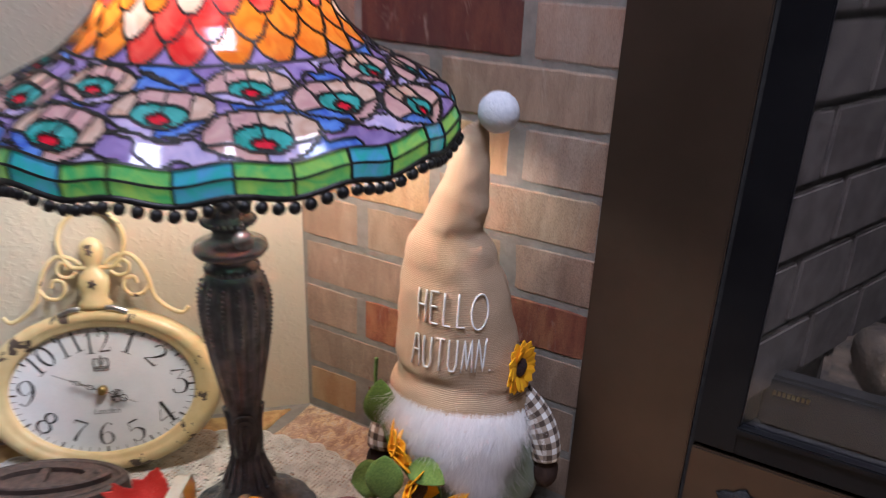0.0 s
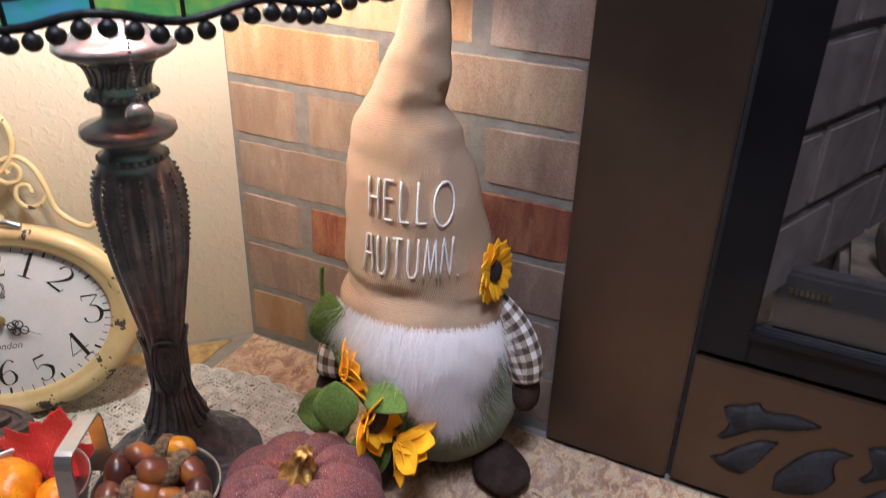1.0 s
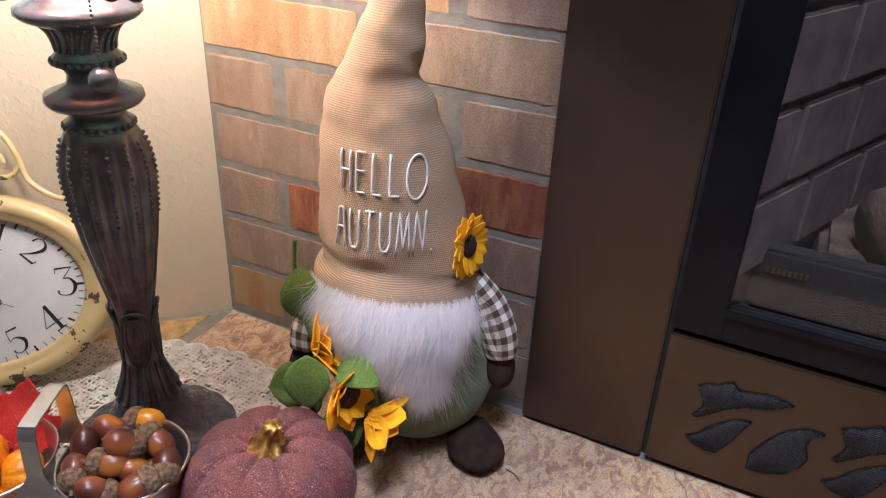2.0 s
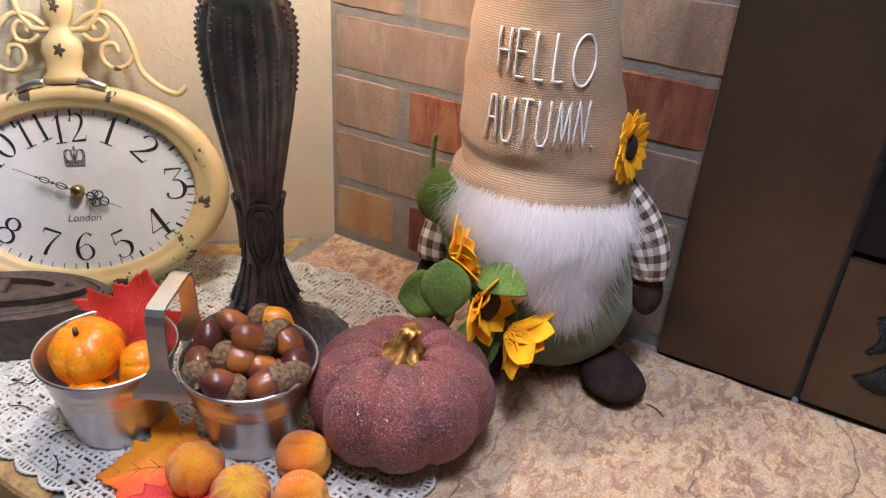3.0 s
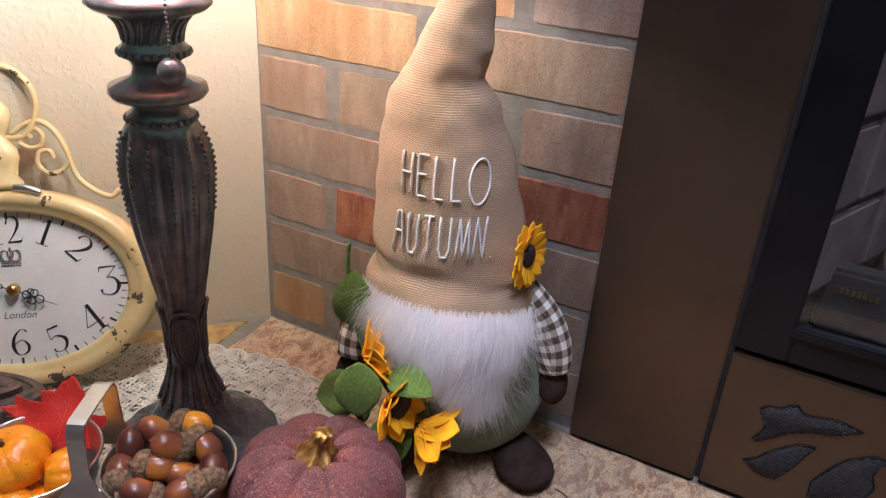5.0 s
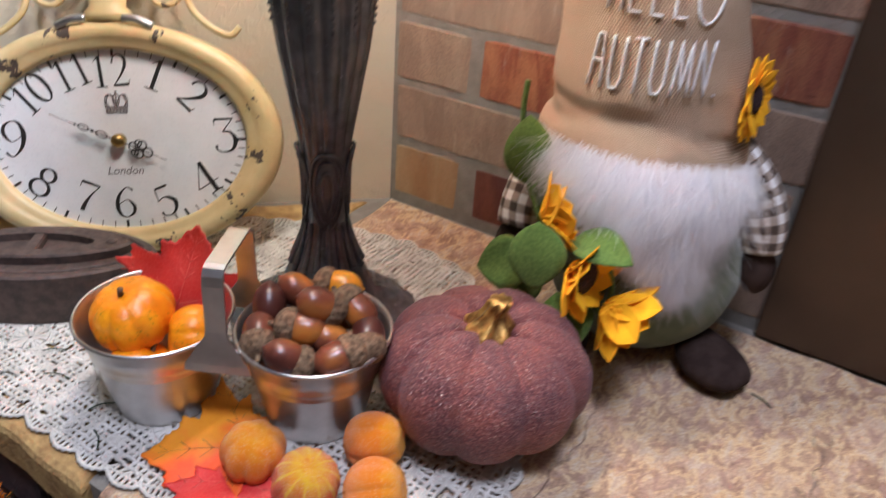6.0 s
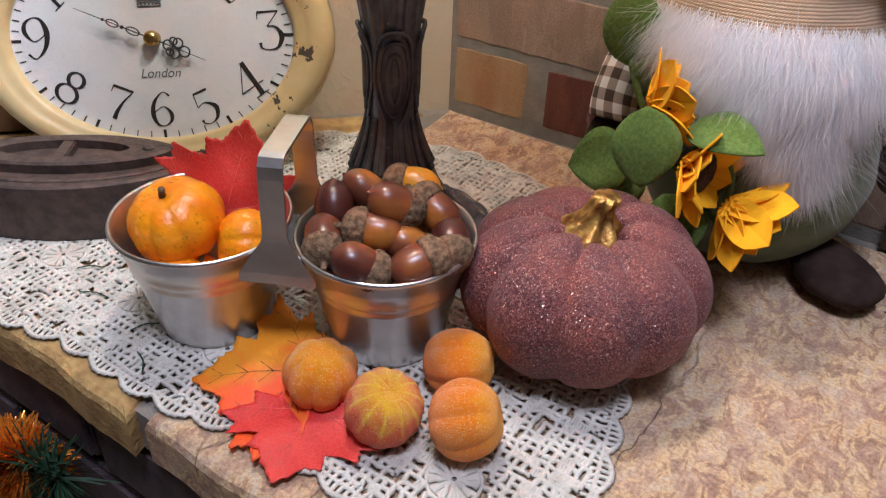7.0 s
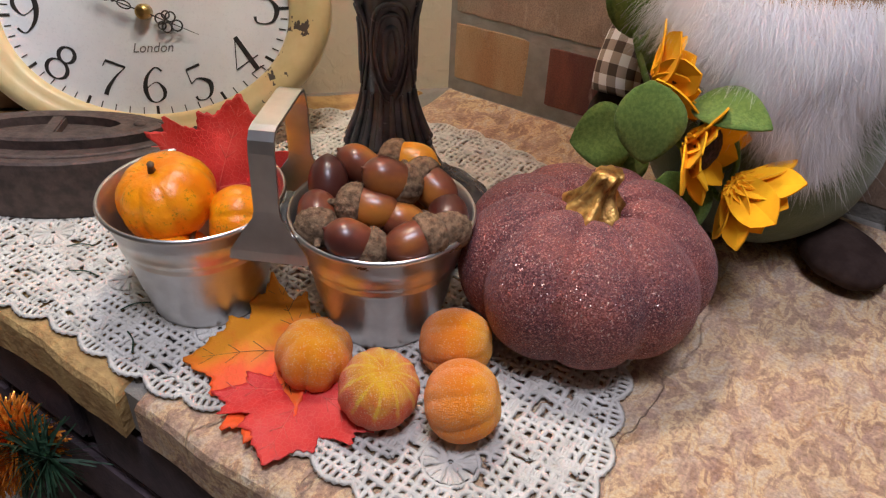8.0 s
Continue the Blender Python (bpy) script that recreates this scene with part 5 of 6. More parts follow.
HAT = [  # height, middle x, half width, half depth
    (0.172, -0.0175, 0.0815, 0.064), (0.182, -0.0175, 0.0825, 0.064), (0.196, -0.0177, 0.0790, 0.061), (0.210, -0.0175, 0.0740, 0.057), (0.235, -0.0217, 0.0719, 0.055), (0.266, -0.0249, 0.0675, 0.052),
    (0.296, -0.0284, 0.0638, 0.049), (0.324, -0.0310, 0.0592, 0.045), (0.352, -0.0345, 0.0509, 0.040), (0.366, -0.0368, 0.0440, 0.036), (0.379, -0.0371, 0.0374, 0.033), (0.390, -0.0335, 0.0360, 0.031),
    (0.406, -0.0285, 0.0325, 0.028), (0.432, -0.0210, 0.0252, 0.022), (0.456, -0.0195, 0.0208, 0.018), (0.468, -0.0184, 0.0178, 0.016), (0.484, -0.0165, 0.0150, 0.013), (0.491, -0.0135, 0.0105, 0.010), (0.499, -0.004, 0.006, 0.006)]


def hat_point(a, z, out=0.0):
    """a: angle, 0 to the doll's left in the picture's right, -90 degrees in front."""
    cx, w, d = lerp_at(HAT, z)
    p = Vector((cx + (w + out) * math.cos(a), 0.012 + (d + out) * math.sin(a), z))
    folds = 0.0026 * noise.noise(Vector((p.x * 26, p.y * 26, z * 34)))
    folds -= 0.0055 * math.exp(-((z - 0.206 - 0.006 * math.sin(3 * a)) / 0.007) ** 2) * (0.6 + 0.5 * noise.noise(Vector((p.x * 30, p.y * 30, 4.0))))
    folds += 0.0030 * noise.noise(Vector((p.x * 14, p.y * 14, z * 75 + 0.5 * math.sin(2 * a)))) * max(0.0, 1 - abs(z - 0.215) / 0.06)
    folds += 0.0050 * noise.noise(Vector((p.x * 22, p.y * 22, (z + 0.45 * p.x) * 62))) * max(0.0, 1 - abs(z - 0.372) / 0.055)
    folds -= 0.0030 * math.exp(-((z - 0.380) / 0.014) ** 2) * max(0.0, math.cos(a))
    folds += 0.0010 * noise.noise(Vector((p.x * 60, p.y * 60, z * 70)))
    n = Vector((math.cos(a), math.sin(a) * w / d, 0)).normalized()
    return p + n * folds


def gnome():
    b = Build()
    # 0 burlap 1 fur 2 fleece 3 boots 4 gingham 5 thread 6 pompom 7 nose
    rings, uvs = [], []
    zs = [0.172 + (0.499 - 0.172) * i / 110 for i in range(111)]
    for z in zs:
        cx, w, d = lerp_at(HAT, z)
        rings.append([hat_point(2 * math.pi * j / 132, z) for j in range(132)])
        uvs += [(math.pi * (w + d) * j / 132, z) for j in range(132)]
    b.rings(rings, 0, uvs=uvs)
    b.rings([[hat_point(2 * math.pi * j / 132, 0.173, o) + Vector((0, 0, dz)) for j in range(132)] for o, dz in ((0.0, 0.004), (0.0012, 0.001), (0.0, -0.002), (-0.006, 0.0))], 0, caps=False, uvs=[(0.42 * j / 132, k * 0.002) for k in range(4) for j in range(132)])
    # soft round body
    b.ball((0.004, 0.010, 0.078), (0.080, 0.066, 0.082), nu=48, nv=28, mat=2, bend=lambda p, a, t: Vector((p.x, p.y, max(p.z, -0.077))) * (1 + 0.02 * noise.noise(p * 40)))
    b.ball((-0.004, 0.008, 0.150), (0.072, 0.058, 0.060), nu=40, nv=20, mat=2)
    # feet
    for x, y, turn in ((0.074, -0.022, 28), (-0.052, -0.040, -16)):
        mm = pose(0, 0, 0, 0, 0, turn)
        b.ball((x, y, 0.0150), (0.028, 0.041, 0.0150), mm, 48, 26, 3, bend=lambda p, a, t: Vector((p.x * (1 + 0.10 * max(-1, min(1, -p.y * 60))), p.y, p.z)) * (1 + 0.06 * noise.noise(p * 60) + 0.03 * noise.noise(p * 160)))
    # sleeves and hands
    for s, pts in ((1, [(0.052, 0.016, 0.186), (0.074, 0.014, 0.160), (0.087, 0.008, 0.134), (0.091, 0.004, 0.110)]), (-1, [(-0.066, 0.012, 0.182), (-0.090, -0.006, 0.152), (-0.098, -0.022, 0.126), (-0.100, -0.030, 0.106)])):
        line = spline(pts, 6)
        n = len(line)
        b.tube(line, [0.0105 + 0.0075 * math.sin(math.pi * min(1.0, 0.15 + 0.62 * i / n)) for i in range(n)], 24, 4)
        e, d = line[-1], (line[-1] - line[-3]).normalized()
        q = d.to_track_quat("Z", "Y").to_matrix().to_4x4()
        b.ball(e + d * 0.016, (0.0155, 0.011, 0.022), q, 20, 12, 3)
    # nose under the brim
    b.ball((0.004, -0.056, 0.174), (0.013, 0.010, 0.009), nu=20, nv=12, mat=7)
    # beard: a soft pad and many strands
    b.ball((-0.014, -0.030, 0.160), (0.066, 0.038, 0.028), nu=40, nv=20, mat=1)
    b.ball((0.000, -0.044, 0.140), (0.038, 0.028, 0.036), nu=36, nv=20, mat=1)
    fr = random.Random(11)
    verts, faces = [], []

    def strand(root, d, length, width, droop):
        d = d.normalized()
        side = d.cross(Vector((fr.uniform(-0.4, 0.4), -1, fr.uniform(-0.3, 0.3)))).normalized() * width
        p, k, seg = root.copy(), len(verts), 4
        for i in range(seg + 1):
            w = side * (1 - i / seg) ** 0.6
            verts.append(p - w)
            verts.append(p + w)
            d = (d + Vector((fr.uniform(-0.22, 0.22), fr.uniform(-0.2, 0.2), -droop)) * 0.5).normalized()
            p = p + d * (length / seg)
        for i in range(seg):
            faces.append((k + 2 * i, k + 2 * i + 1, k + 2 * i + 3, k + 2 * i + 2))

    for _ in range(38000):
        u, v = fr.uniform(-1, 1), fr.random() ** 1.15
        half = 0.014 + 0.066 * (1 - v) ** 0.8
        x = -0.014 + u * half + 0.034 * v
        z = 0.190 - 0.084 * v + fr.uniform(-0.006, 0.006)
        y = -0.064 * math.sqrt(max(0.05, 1 - (u * 0.90) ** 2)) - 0.012 * math.sin(math.pi * min(1, v + 0.15)) + 0.010
        tuft = Vector((round(x * 150 + 0.6 * noise.noise(Vector((x * 200, z * 200, 0)))), round(z * 110), 5.0))
        lean, lift = noise.noise(tuft * 0.713), noise.noise(tuft * 0.413 + Vector((7, 3, 1)))
        swirl = noise.noise(Vector((x * 19, z * 22, 3.0))) + 0.5 * noise.noise(Vector((x * 48, z * 40, 8.0)))
        d = Vector((u * 0.30 * (1 - v) + swirl * 1.0 + lean * 0.4 + fr.gauss(0, 0.26), -0.50 + 0.3 * lift + fr.gauss(0, 0.25), -0.85 + 0.5 * lift + fr.gauss(0, 0.32)))
        strand(Vector((x, y, z)), d, fr.uniform(0.014, 0.042), fr.uniform(0.00009, 0.00022), 0.12)
    for _ in range(900):
        u = fr.uniform(-1, 1)
        v = fr.random()
        x = -0.009 + u * 0.078 * (1 - 0.7 * v) + 0.036 * v * v
        d = Vector((u * 0.9 + fr.uniform(-0.6, 0.6), -0.7, fr.uniform(-0.9, 0.35)))
        strand(Vector((x, -0.05 * math.sqrt(max(0.05, 1 - u * u)) + 0.002, 0.184 - v * 0.085)), d, fr.uniform(0.028, 0.055), 0.00018, 0.15)
    b.add(verts, faces, 1)
    # stitched words on the hat
    letters = {"H": [[(0, 0), (0, 1)], [(0.55, 0), (0.55, 1)], [(0, 0.52), (0.55, 0.52)]], "E": [[(0.5, 0.02), (0, 0.02), (0, 1), (0.5, 1)], [(0, 0.55), (0.45, 0.55)]],
               "L": [[(0, 1), (0, 0.02), (0.5, 0.02)]], "O": [[(0.42 + 0.48 * math.cos(t * math.pi / 10), 0.47 + 0.53 * math.sin(t * math.pi / 10)) for t in range(21)]],
               "A": [[(0, 0), (0.22, 1), (0.45, 1), (0.62, 0)], [(0.1, 0.5), (0.5, 0.5)]], "U": [[(0, 1), (0, 0.22), (0.12, 0.03), (0.42, 0.03), (0.56, 0.22), (0.56, 1)]],
               "T": [[(0.28, 0), (0.28, 1)], [(-0.02, 1), (0.58, 1)]], "M": [[(0, 0), (0.14, 1), (0.36, 0.1), (0.58, 1), (0.70, 0)]], "N": [[(0, 0), (0.10, 1), (0.50, 0), (0.58, 1)]], ".": [[(0, 0), (0.03, 0.03)]]}

    def word(text, x0, x1, z0, z1, climb):
        step = (x1 - x0) / (len(text) - 0.25)
        for k, ch in enumerate(text):
            for line in letters[ch]:
                pts = []
                dense = []
                for p, q in zip(line, line[1:]):
                    for t in range(5):
                        dense.append((p[0] + (q[0] - p[0]) * t / 5, p[1] + (q[1] - p[1]) * t / 5))
                dense.append(line[-1])
                for px, pz in dense:
                    x = x0 + (k + px * 1.1) * step
                    z = z0 + (z1 - z0) * pz + (x - x0) * climb
                    cx, w, d = lerp_at(HAT, z)
                    c = max(-0.98, min(0.98, (x - cx) / w))
                    a = -math.acos(c)
                    pts.append(hat_point(a, z, 0.0016))
                b.tube(pts, 0.00105, 6, 5)

    word("HELLO", -0.0570, 0.0120, 0.2865, 0.3225, -0.01)
    word("AUTUMN.", -0.0620, 0.033, 0.2325, 0.2690, 0.05)
    # pompom at the tip
    b.ball((0.009, 0.006, 0.5085), 0.0208, nu=32, nv=20, mat=6, bend=lambda p, a, t: p * (1 + 0.03 * noise.noise(p * 300)))
    ob = part("gnome_doll", b, (M_BURLAP, M_FUR, M_BODY, M_BOOT, M_GINGHAM, M_THREAD, M_POM, M_NOSE), m=GNOME_M)
    return tagged(ob, "plush gnome doll with tall burlap hat, white beard and gingham sleeves", "doll")


gnome()


# ---------------------------------------------------------------- felt sunflowers
def petal(length, width, cup=0.25, thick=0.0011, n=8):
    """A pointed felt petal along x, with thickness."""
    bb = Build()
    top, bot = [], []
    for i in range(n + 1):
        t = i / n
        w = width * (math.sin(math.pi * min(1, t * 0.62 + 0.22)) if t < 0.75 else math.sin(math.pi * 0.685) * (1 - ((t - 0.75) / 0.25) ** 1.3 * 0.97))
        z = cup * length * (t - t * t) * 0.8
        top.append([Vector((t * length, s * w, z - abs(s) * w * 0.15 + thick)) for s in (-1, -0.5, 0, 0.5, 1)])
        bot.append([Vector((t * length, s * w, z - abs(s) * w * 0.15)) for s in (1, 0.5, 0, -0.5, -1)])
    rings = [a + c for a, c in zip(top, bot)]
    return bb.rings(rings, 0, smooth=False)


def sunflower(o, normal, r, name="felt_sunflower", label="golden felt sunflower with dark seed centre", parent=None, spin=0.0, tilt=-18, petals=13, seat=0.24, rise=0.0, wide=0.235):
    q = Vector(normal).to_track_quat("Z", "Y").to_matrix().to_4x4()
    m = Matrix.Translation(o) @ q
    fl = part(name, Build().ball((0, 0, 0.001 + rise * r), (r * 0.36, r * 0.36, r * 0.16), nu=24, nv=12, bend=lambda p, a, t: p * (1 + 0.12 * noise.noise(p * 900))), M_SEED, parent, m=m)
    if not parent:
        tagged(fl, label, "flower")
    else:
        tagged(fl, label)
    pr = random.Random(int(r * 1e5))
    for ring, (k, ln, tl) in enumerate(((petals, r, tilt), (petals, r * 0.86, tilt - 14))):
        me = petal(ln * (1.02 - seat), ln * wide).mesh("petal", M_FELTYELLOW)
        for j in range(k):
            a = 360 * (j + 0.5 * ring) / k + spin
            part("petal", me, None, fl, m=pose(0, 0, -0.0012 * ring, 0, 0, a) @ pose(r * seat, 0, 0, 0, tl + pr.uniform(-7, 7), 0))
    return fl


def felt_leaf(o, normal, along, length, width, fold=0.18):
    z = Vector(normal).normalized()
    x = Vector(along)
    x = (x - z * x.dot(z)).normalized()
    m = Matrix.Translation(o) @ Matrix((x, z.cross(x), z)).transposed().to_4x4()
    top, bot = [], []
    for i in range(13):
        t = i / 12
        w = width * math.sin(math.pi * t ** 0.85) ** 0.75 if 0 < t < 1 else 0.0006
        zz = 0.10 * length * math.sin(math.pi * t)
        top.append([Vector((t * length, s * w, zz + fold * abs(s) * w + 0.0012)) for s in (-1, -0.66, -0.33, 0, 0.33, 0.66, 1)])
        bot.append([Vector((t * length, s * w, zz + fold * abs(s) * w)) for s in (1, 0.66, 0.33, 0, -0.33, -0.66, -1)])
    return Build().rings([a + c for a, c in zip(top, bot)], 0, smooth=True), m


def spray():
    sp = thing("sunflower_spray", pose(0.292, -0.169, 0.054), "golden felt sunflower spray with green leaves beside the doll", "flowers")
    inv = pose(0.29, -0.17, 0.06).inverted()
    b = Build()
    for pts in ([(0.222, -0.147, 0.232), (0.224, -0.152, 0.205), (0.236, -0.160, 0.170), (0.255, -0.166, 0.135), (0.283, -0.165, 0.10), (0.318, -0.165, 0.070)],
                [(0.318, -0.165, 0.070), (0.322, -0.168, 0.100), (0.310, -0.170, 0.128), (0.285, -0.166, 0.140)]):
        b.tube(spline([inv @ Vector(p) for p in pts], 8), 0.0022, 8)
    part("stalk", b, M_FELTGREEN, sp)
    for o, nrm, al, ln, w in (
            ((0.2385, -0.1630, 0.158), (0.45, -0.8, 0.35), (-0.12, 0.15, 1), 0.052, 0.019),
            ((0.258, -0.178, 0.104), (0.35, -0.75, 0.5), (-0.85, -0.2, -0.35), 0.042, 0.022),
            ((0.268, -0.198, 0.150), (0.45, -0.85, 0.3), (0.12, -0.12, -1), 0.050, 0.021),
            ((0.252, -0.160, 0.138), (0.3, -0.9, 0.2), (0.3, 0.1, 1), 0.040, 0.014),
            ((0.290, -0.182, 0.135), (-0.1, -0.45, 0.9), (0.9, 0.05, -0.35), 0.050, 0.016),
            ((0.298, -0.172, 0.128), (0.7, -0.7, 0.2), (0.35, 0, -1), 0.045, 0.016),
            ((0.284, -0.180, 0.086), (0.3, -0.8, 0.4), (0.5, -0.1, -0.8), 0.045, 0.022),
            ((0.262, -0.174, 0.098), (-0.2, -0.9, 0.3), (0.1, -0.1, -1), 0.030, 0.012)):
        bb, m = felt_leaf(o, nrm, al, ln, w)
        part("leaf", bb, M_FELTGREEN, sp, m=inv @ m)
    for o, nrm, r, spin in (((0.266, -0.182, 0.143), (0.62, 0.42, 0.34), 0.037, 8), ((0.296, -0.188, 0.114), (0.92, -0.20, -0.02), 0.039, 3), ((0.328, -0.188, 0.096), (0.72, 0.30, -0.52), 0.040, 12)):
        sunflower(inv @ Vector(o), nrm, r, "flower_head", "golden felt flower head, dark centre", sp, spin, tilt=-32, seat=0.06, rise=0.26, petals=7, wide=0.33)
    return sp


spray()
# the flat felt sunflower pinned on the hat
pin = sunflower(GNOME_M @ Vector((0.0530, -0.006, 0.231)), (0.97, -0.10, 0.10), 0.031, "sunflower_badge", "golden felt sunflower badge with dark centre pinned on the hat", spin=5, tilt=-4, petals=15)


# ---------------------------------------------------------------- glitter pumpkin
def pumpkin():
    th = thing("glitter_pumpkin", pose(0.2705, -0.2595, 0.004, 0, 0, 20), "mauve glitter-coated pumpkin with gold stem on the lace doily", "pumpkin")
    ribs = 9
    rings = []
    nz, na = 48, 144
    for i in range(nz + 1):
        t = math.pi * i / nz
        ring = []
        for j in range(na):
            a = 2 * math.pi * j / na
            k = abs(math.cos(ribs * a / 2 + 0.35 * math.sin(a)))
            rib = 1 - 0.095 * (1 - k) ** 1.5 + 0.01 * math.sin(3 * a + 1)
            r = 0.0768 * math.sin(t) ** (0.64 if t < math.pi / 2 else 0.80) * rib if 0 < t < math.pi else 0.0005
            z = 0.0470 - 0.0470 * math.cos(t) * (1.0 + 0.04 * math.sin(2 * a))
            if t > math.pi / 2:
                dip = max(0.0, 1 - r / 0.034)
                z -= 0.022 * dip ** 1.6 + 0.008 * (1 - k) ** 2 * max(0.0, 1 - r / 0.07)
            else:
                z = max(z, 0.0015 + 0.003 * (1 - k))
            ring.append(Vector((r * math.cos(a), r * math.sin(a), z)))
        rings.append(ring)
    part("body", Build().rings(rings), M_PUMPKIN, th)
    b = Build()
    rr = []
    for i, (r, z, ox) in enumerate([(0.0192, 0.084, 0.0), (0.0190, 0.0905, 0.0), (0.0160, 0.0945, 0.0003), (0.0120, 0.0985, 0.001), (0.0092, 0.103, 0.0022), (0.0080, 0.108, 0.0038), (0.0084, 0.1125, 0.0055), (0.0070, 0.1145, 0.0064)]):
        z -= 0.0075
        rr.append([Vector((ox + r * (1 + 0.16 * math.cos(7 * a) * (1.0 if i < 4 else 0.6)) * math.cos(a + 0.10 * i), 0.3 * ox + r * (1 + 0.16 * math.cos(7 * a)) * math.sin(a + 0.10 * i), z + 0.001 * math.cos(7 * a) * (i == 0))) for a in [2 * math.pi * j / 56 for j in range(56)]])
    part("stem", b.rings(rr), M_GOLD, th, "twisted gold stem")


pumpkin()


# ---------------------------------------------------------------- twin pails
PR, PL = Vector((0.1705, -0.3270, 0.004)), Vector((0.0700, -0.3790, 0.004))


def pails():
    mid = (PR + PL) / 2
    ax = (PR - PL).normalized()
    th = thing("twin_pail", Matrix.Translation(mid) @ Matrix((ax, Vector((-ax.y, ax.x, 0)), Vector((0, 0, 1)))).transposed().to_4x4(), "galvanised twin pail caddy with shared strap handle on the doily", "pail")
    half = (PR - PL).length / 2
    H = 0.077
    out = [(0.001, 0.0), (0.034, 0.0), (0.0352, 0.001), (0.0356, 0.004), (0.0400, 0.022), (0.0445, 0.046), (0.0455, 0.0475), (0.0462, 0.0495), (0.0460, 0.0515), (0.0466, 0.0535), (0.0474, 0.0550), (0.0473, 0.0570), (0.0520, H - 0.002), (0.0535, H - 0.002), (0.0545, H), (0.0535, H + 0.002), (0.0520, H + 0.001), (0.0505, H - 0.006), (0.0435, 0.046), (0.0345, 0.004), (0.001, 0.0025)]
    for s in (-1, 1):
        part("pail", Build().lathe(out, 80, pose(s * half, 0, 0)), M_ZINC, th, "small galvanised pail")
    # handle: two flared feet and a strap over the top
    def strip(rows, t=0.0009):
        """rows of (y, z, half width) of a bent sheet strip along x."""
        rings = []
        for i, (y, z, w) in enumerate(rows):
            a = rows[max(i - 1, 0)]
            c = rows[min(i + 1, len(rows) - 1)]
            d = Vector((0, c[0] - a[0], c[1] - a[1])).normalized()
            nn = Vector((0, -d.z, d.y)) * t
            rings.append([Vector((-w, y, z)) - nn, Vector((w, y, z)) - nn, Vector((w, y, z)) + nn, Vector((-w, y, z)) + nn])
        return Build().rings(rings, smooth=False)

    Y, W = 0.030, 0.0070
    leg = [(0.0375, 0.062, 0.0225), (0.037, 0.068, 0.0215), (0.0335, 0.088, W + 0.001), (0.033, 0.092, W), (Y + 0.001, 0.122, W), (Y - 0.0005, 0.1285, W), (Y - 0.0035, 0.1325, W), (Y - 0.008, 0.1335, W)]
    rows = [(-y, z, w) for y, z, w in leg] + [(y, z, w) for y, z, w in reversed(leg)]
    rows = [(y, z + (0.002 if z > 0.1 else -0.002), w) for y, z, w in rows]
    part("handle", strip(rows), M_ZINC, th, "bent sheet-metal strap handle")


pails()


def acorn_mesh():
    nut = Build()
    prof = [(0.0008, -0.0155), (0.003, -0.0145), (0.0062, -0.0122), (0.0095, -0.008), (0.0113, -0.002), (0.0115, 0.004), (0.0108, 0.009), (0.0085, 0.0135), (0.0050, 0.0165), (0.0018, 0.0180), (0.0006, 0.0195)]
    pr = [(p.x, p.y) for p in spline([(r, z, 0) for r, z in prof], 3)]
    nut.lathe(pr, 28)
    cap = Build()
    cp = [(0.0112, -0.0035), (0.0123, -0.0045), (0.0126, -0.0075), (0.0118, -0.0115), (0.0092, -0.0152), (0.0055, -0.0175), (0.0022, -0.0185), (0.0018, -0.0215), (0.0012, -0.0225)]
    cc = [(p.x, p.y) for p in spline([(r, z, 0) for r, z in cp], 4)]
    cap.lathe(cc, 56, wave=lambda a, i: 1 + 0.055 * math.sin(14 * a + (i % 4) * 1.6) * math.sin(i * 1.9))
    return nut.mesh("shell", M_ACORN), nut.mesh("shell", M_ACORNORANGE), cap.mesh("cap", M_CAP)


NUT, ONUT, CAP = acorn_mesh()


def acorn(o, axis, cap=True, roll=0, k=1.0, orange=False):
    """axis: where the tip points."""
    q = Vector(axis).to_track_quat("Z", "Y").to_matrix().to_4x4()
    th = thing("acorn", Matrix.Translation(o) @ q @ pose(0, 0, 0, 0, 0, roll) @ Matrix.Scale(k, 4), ("glossy orange acorn" if orange else "glossy brown acorn") + (" with scaly cap" if cap else " without cap") + " in the pail", "acorn", "acorns in the pail")
    part("shell", ONUT if orange else NUT, None, th)
    if cap:
        part("cap", CAP, None, th, "rough scaly brown cap")
    return th


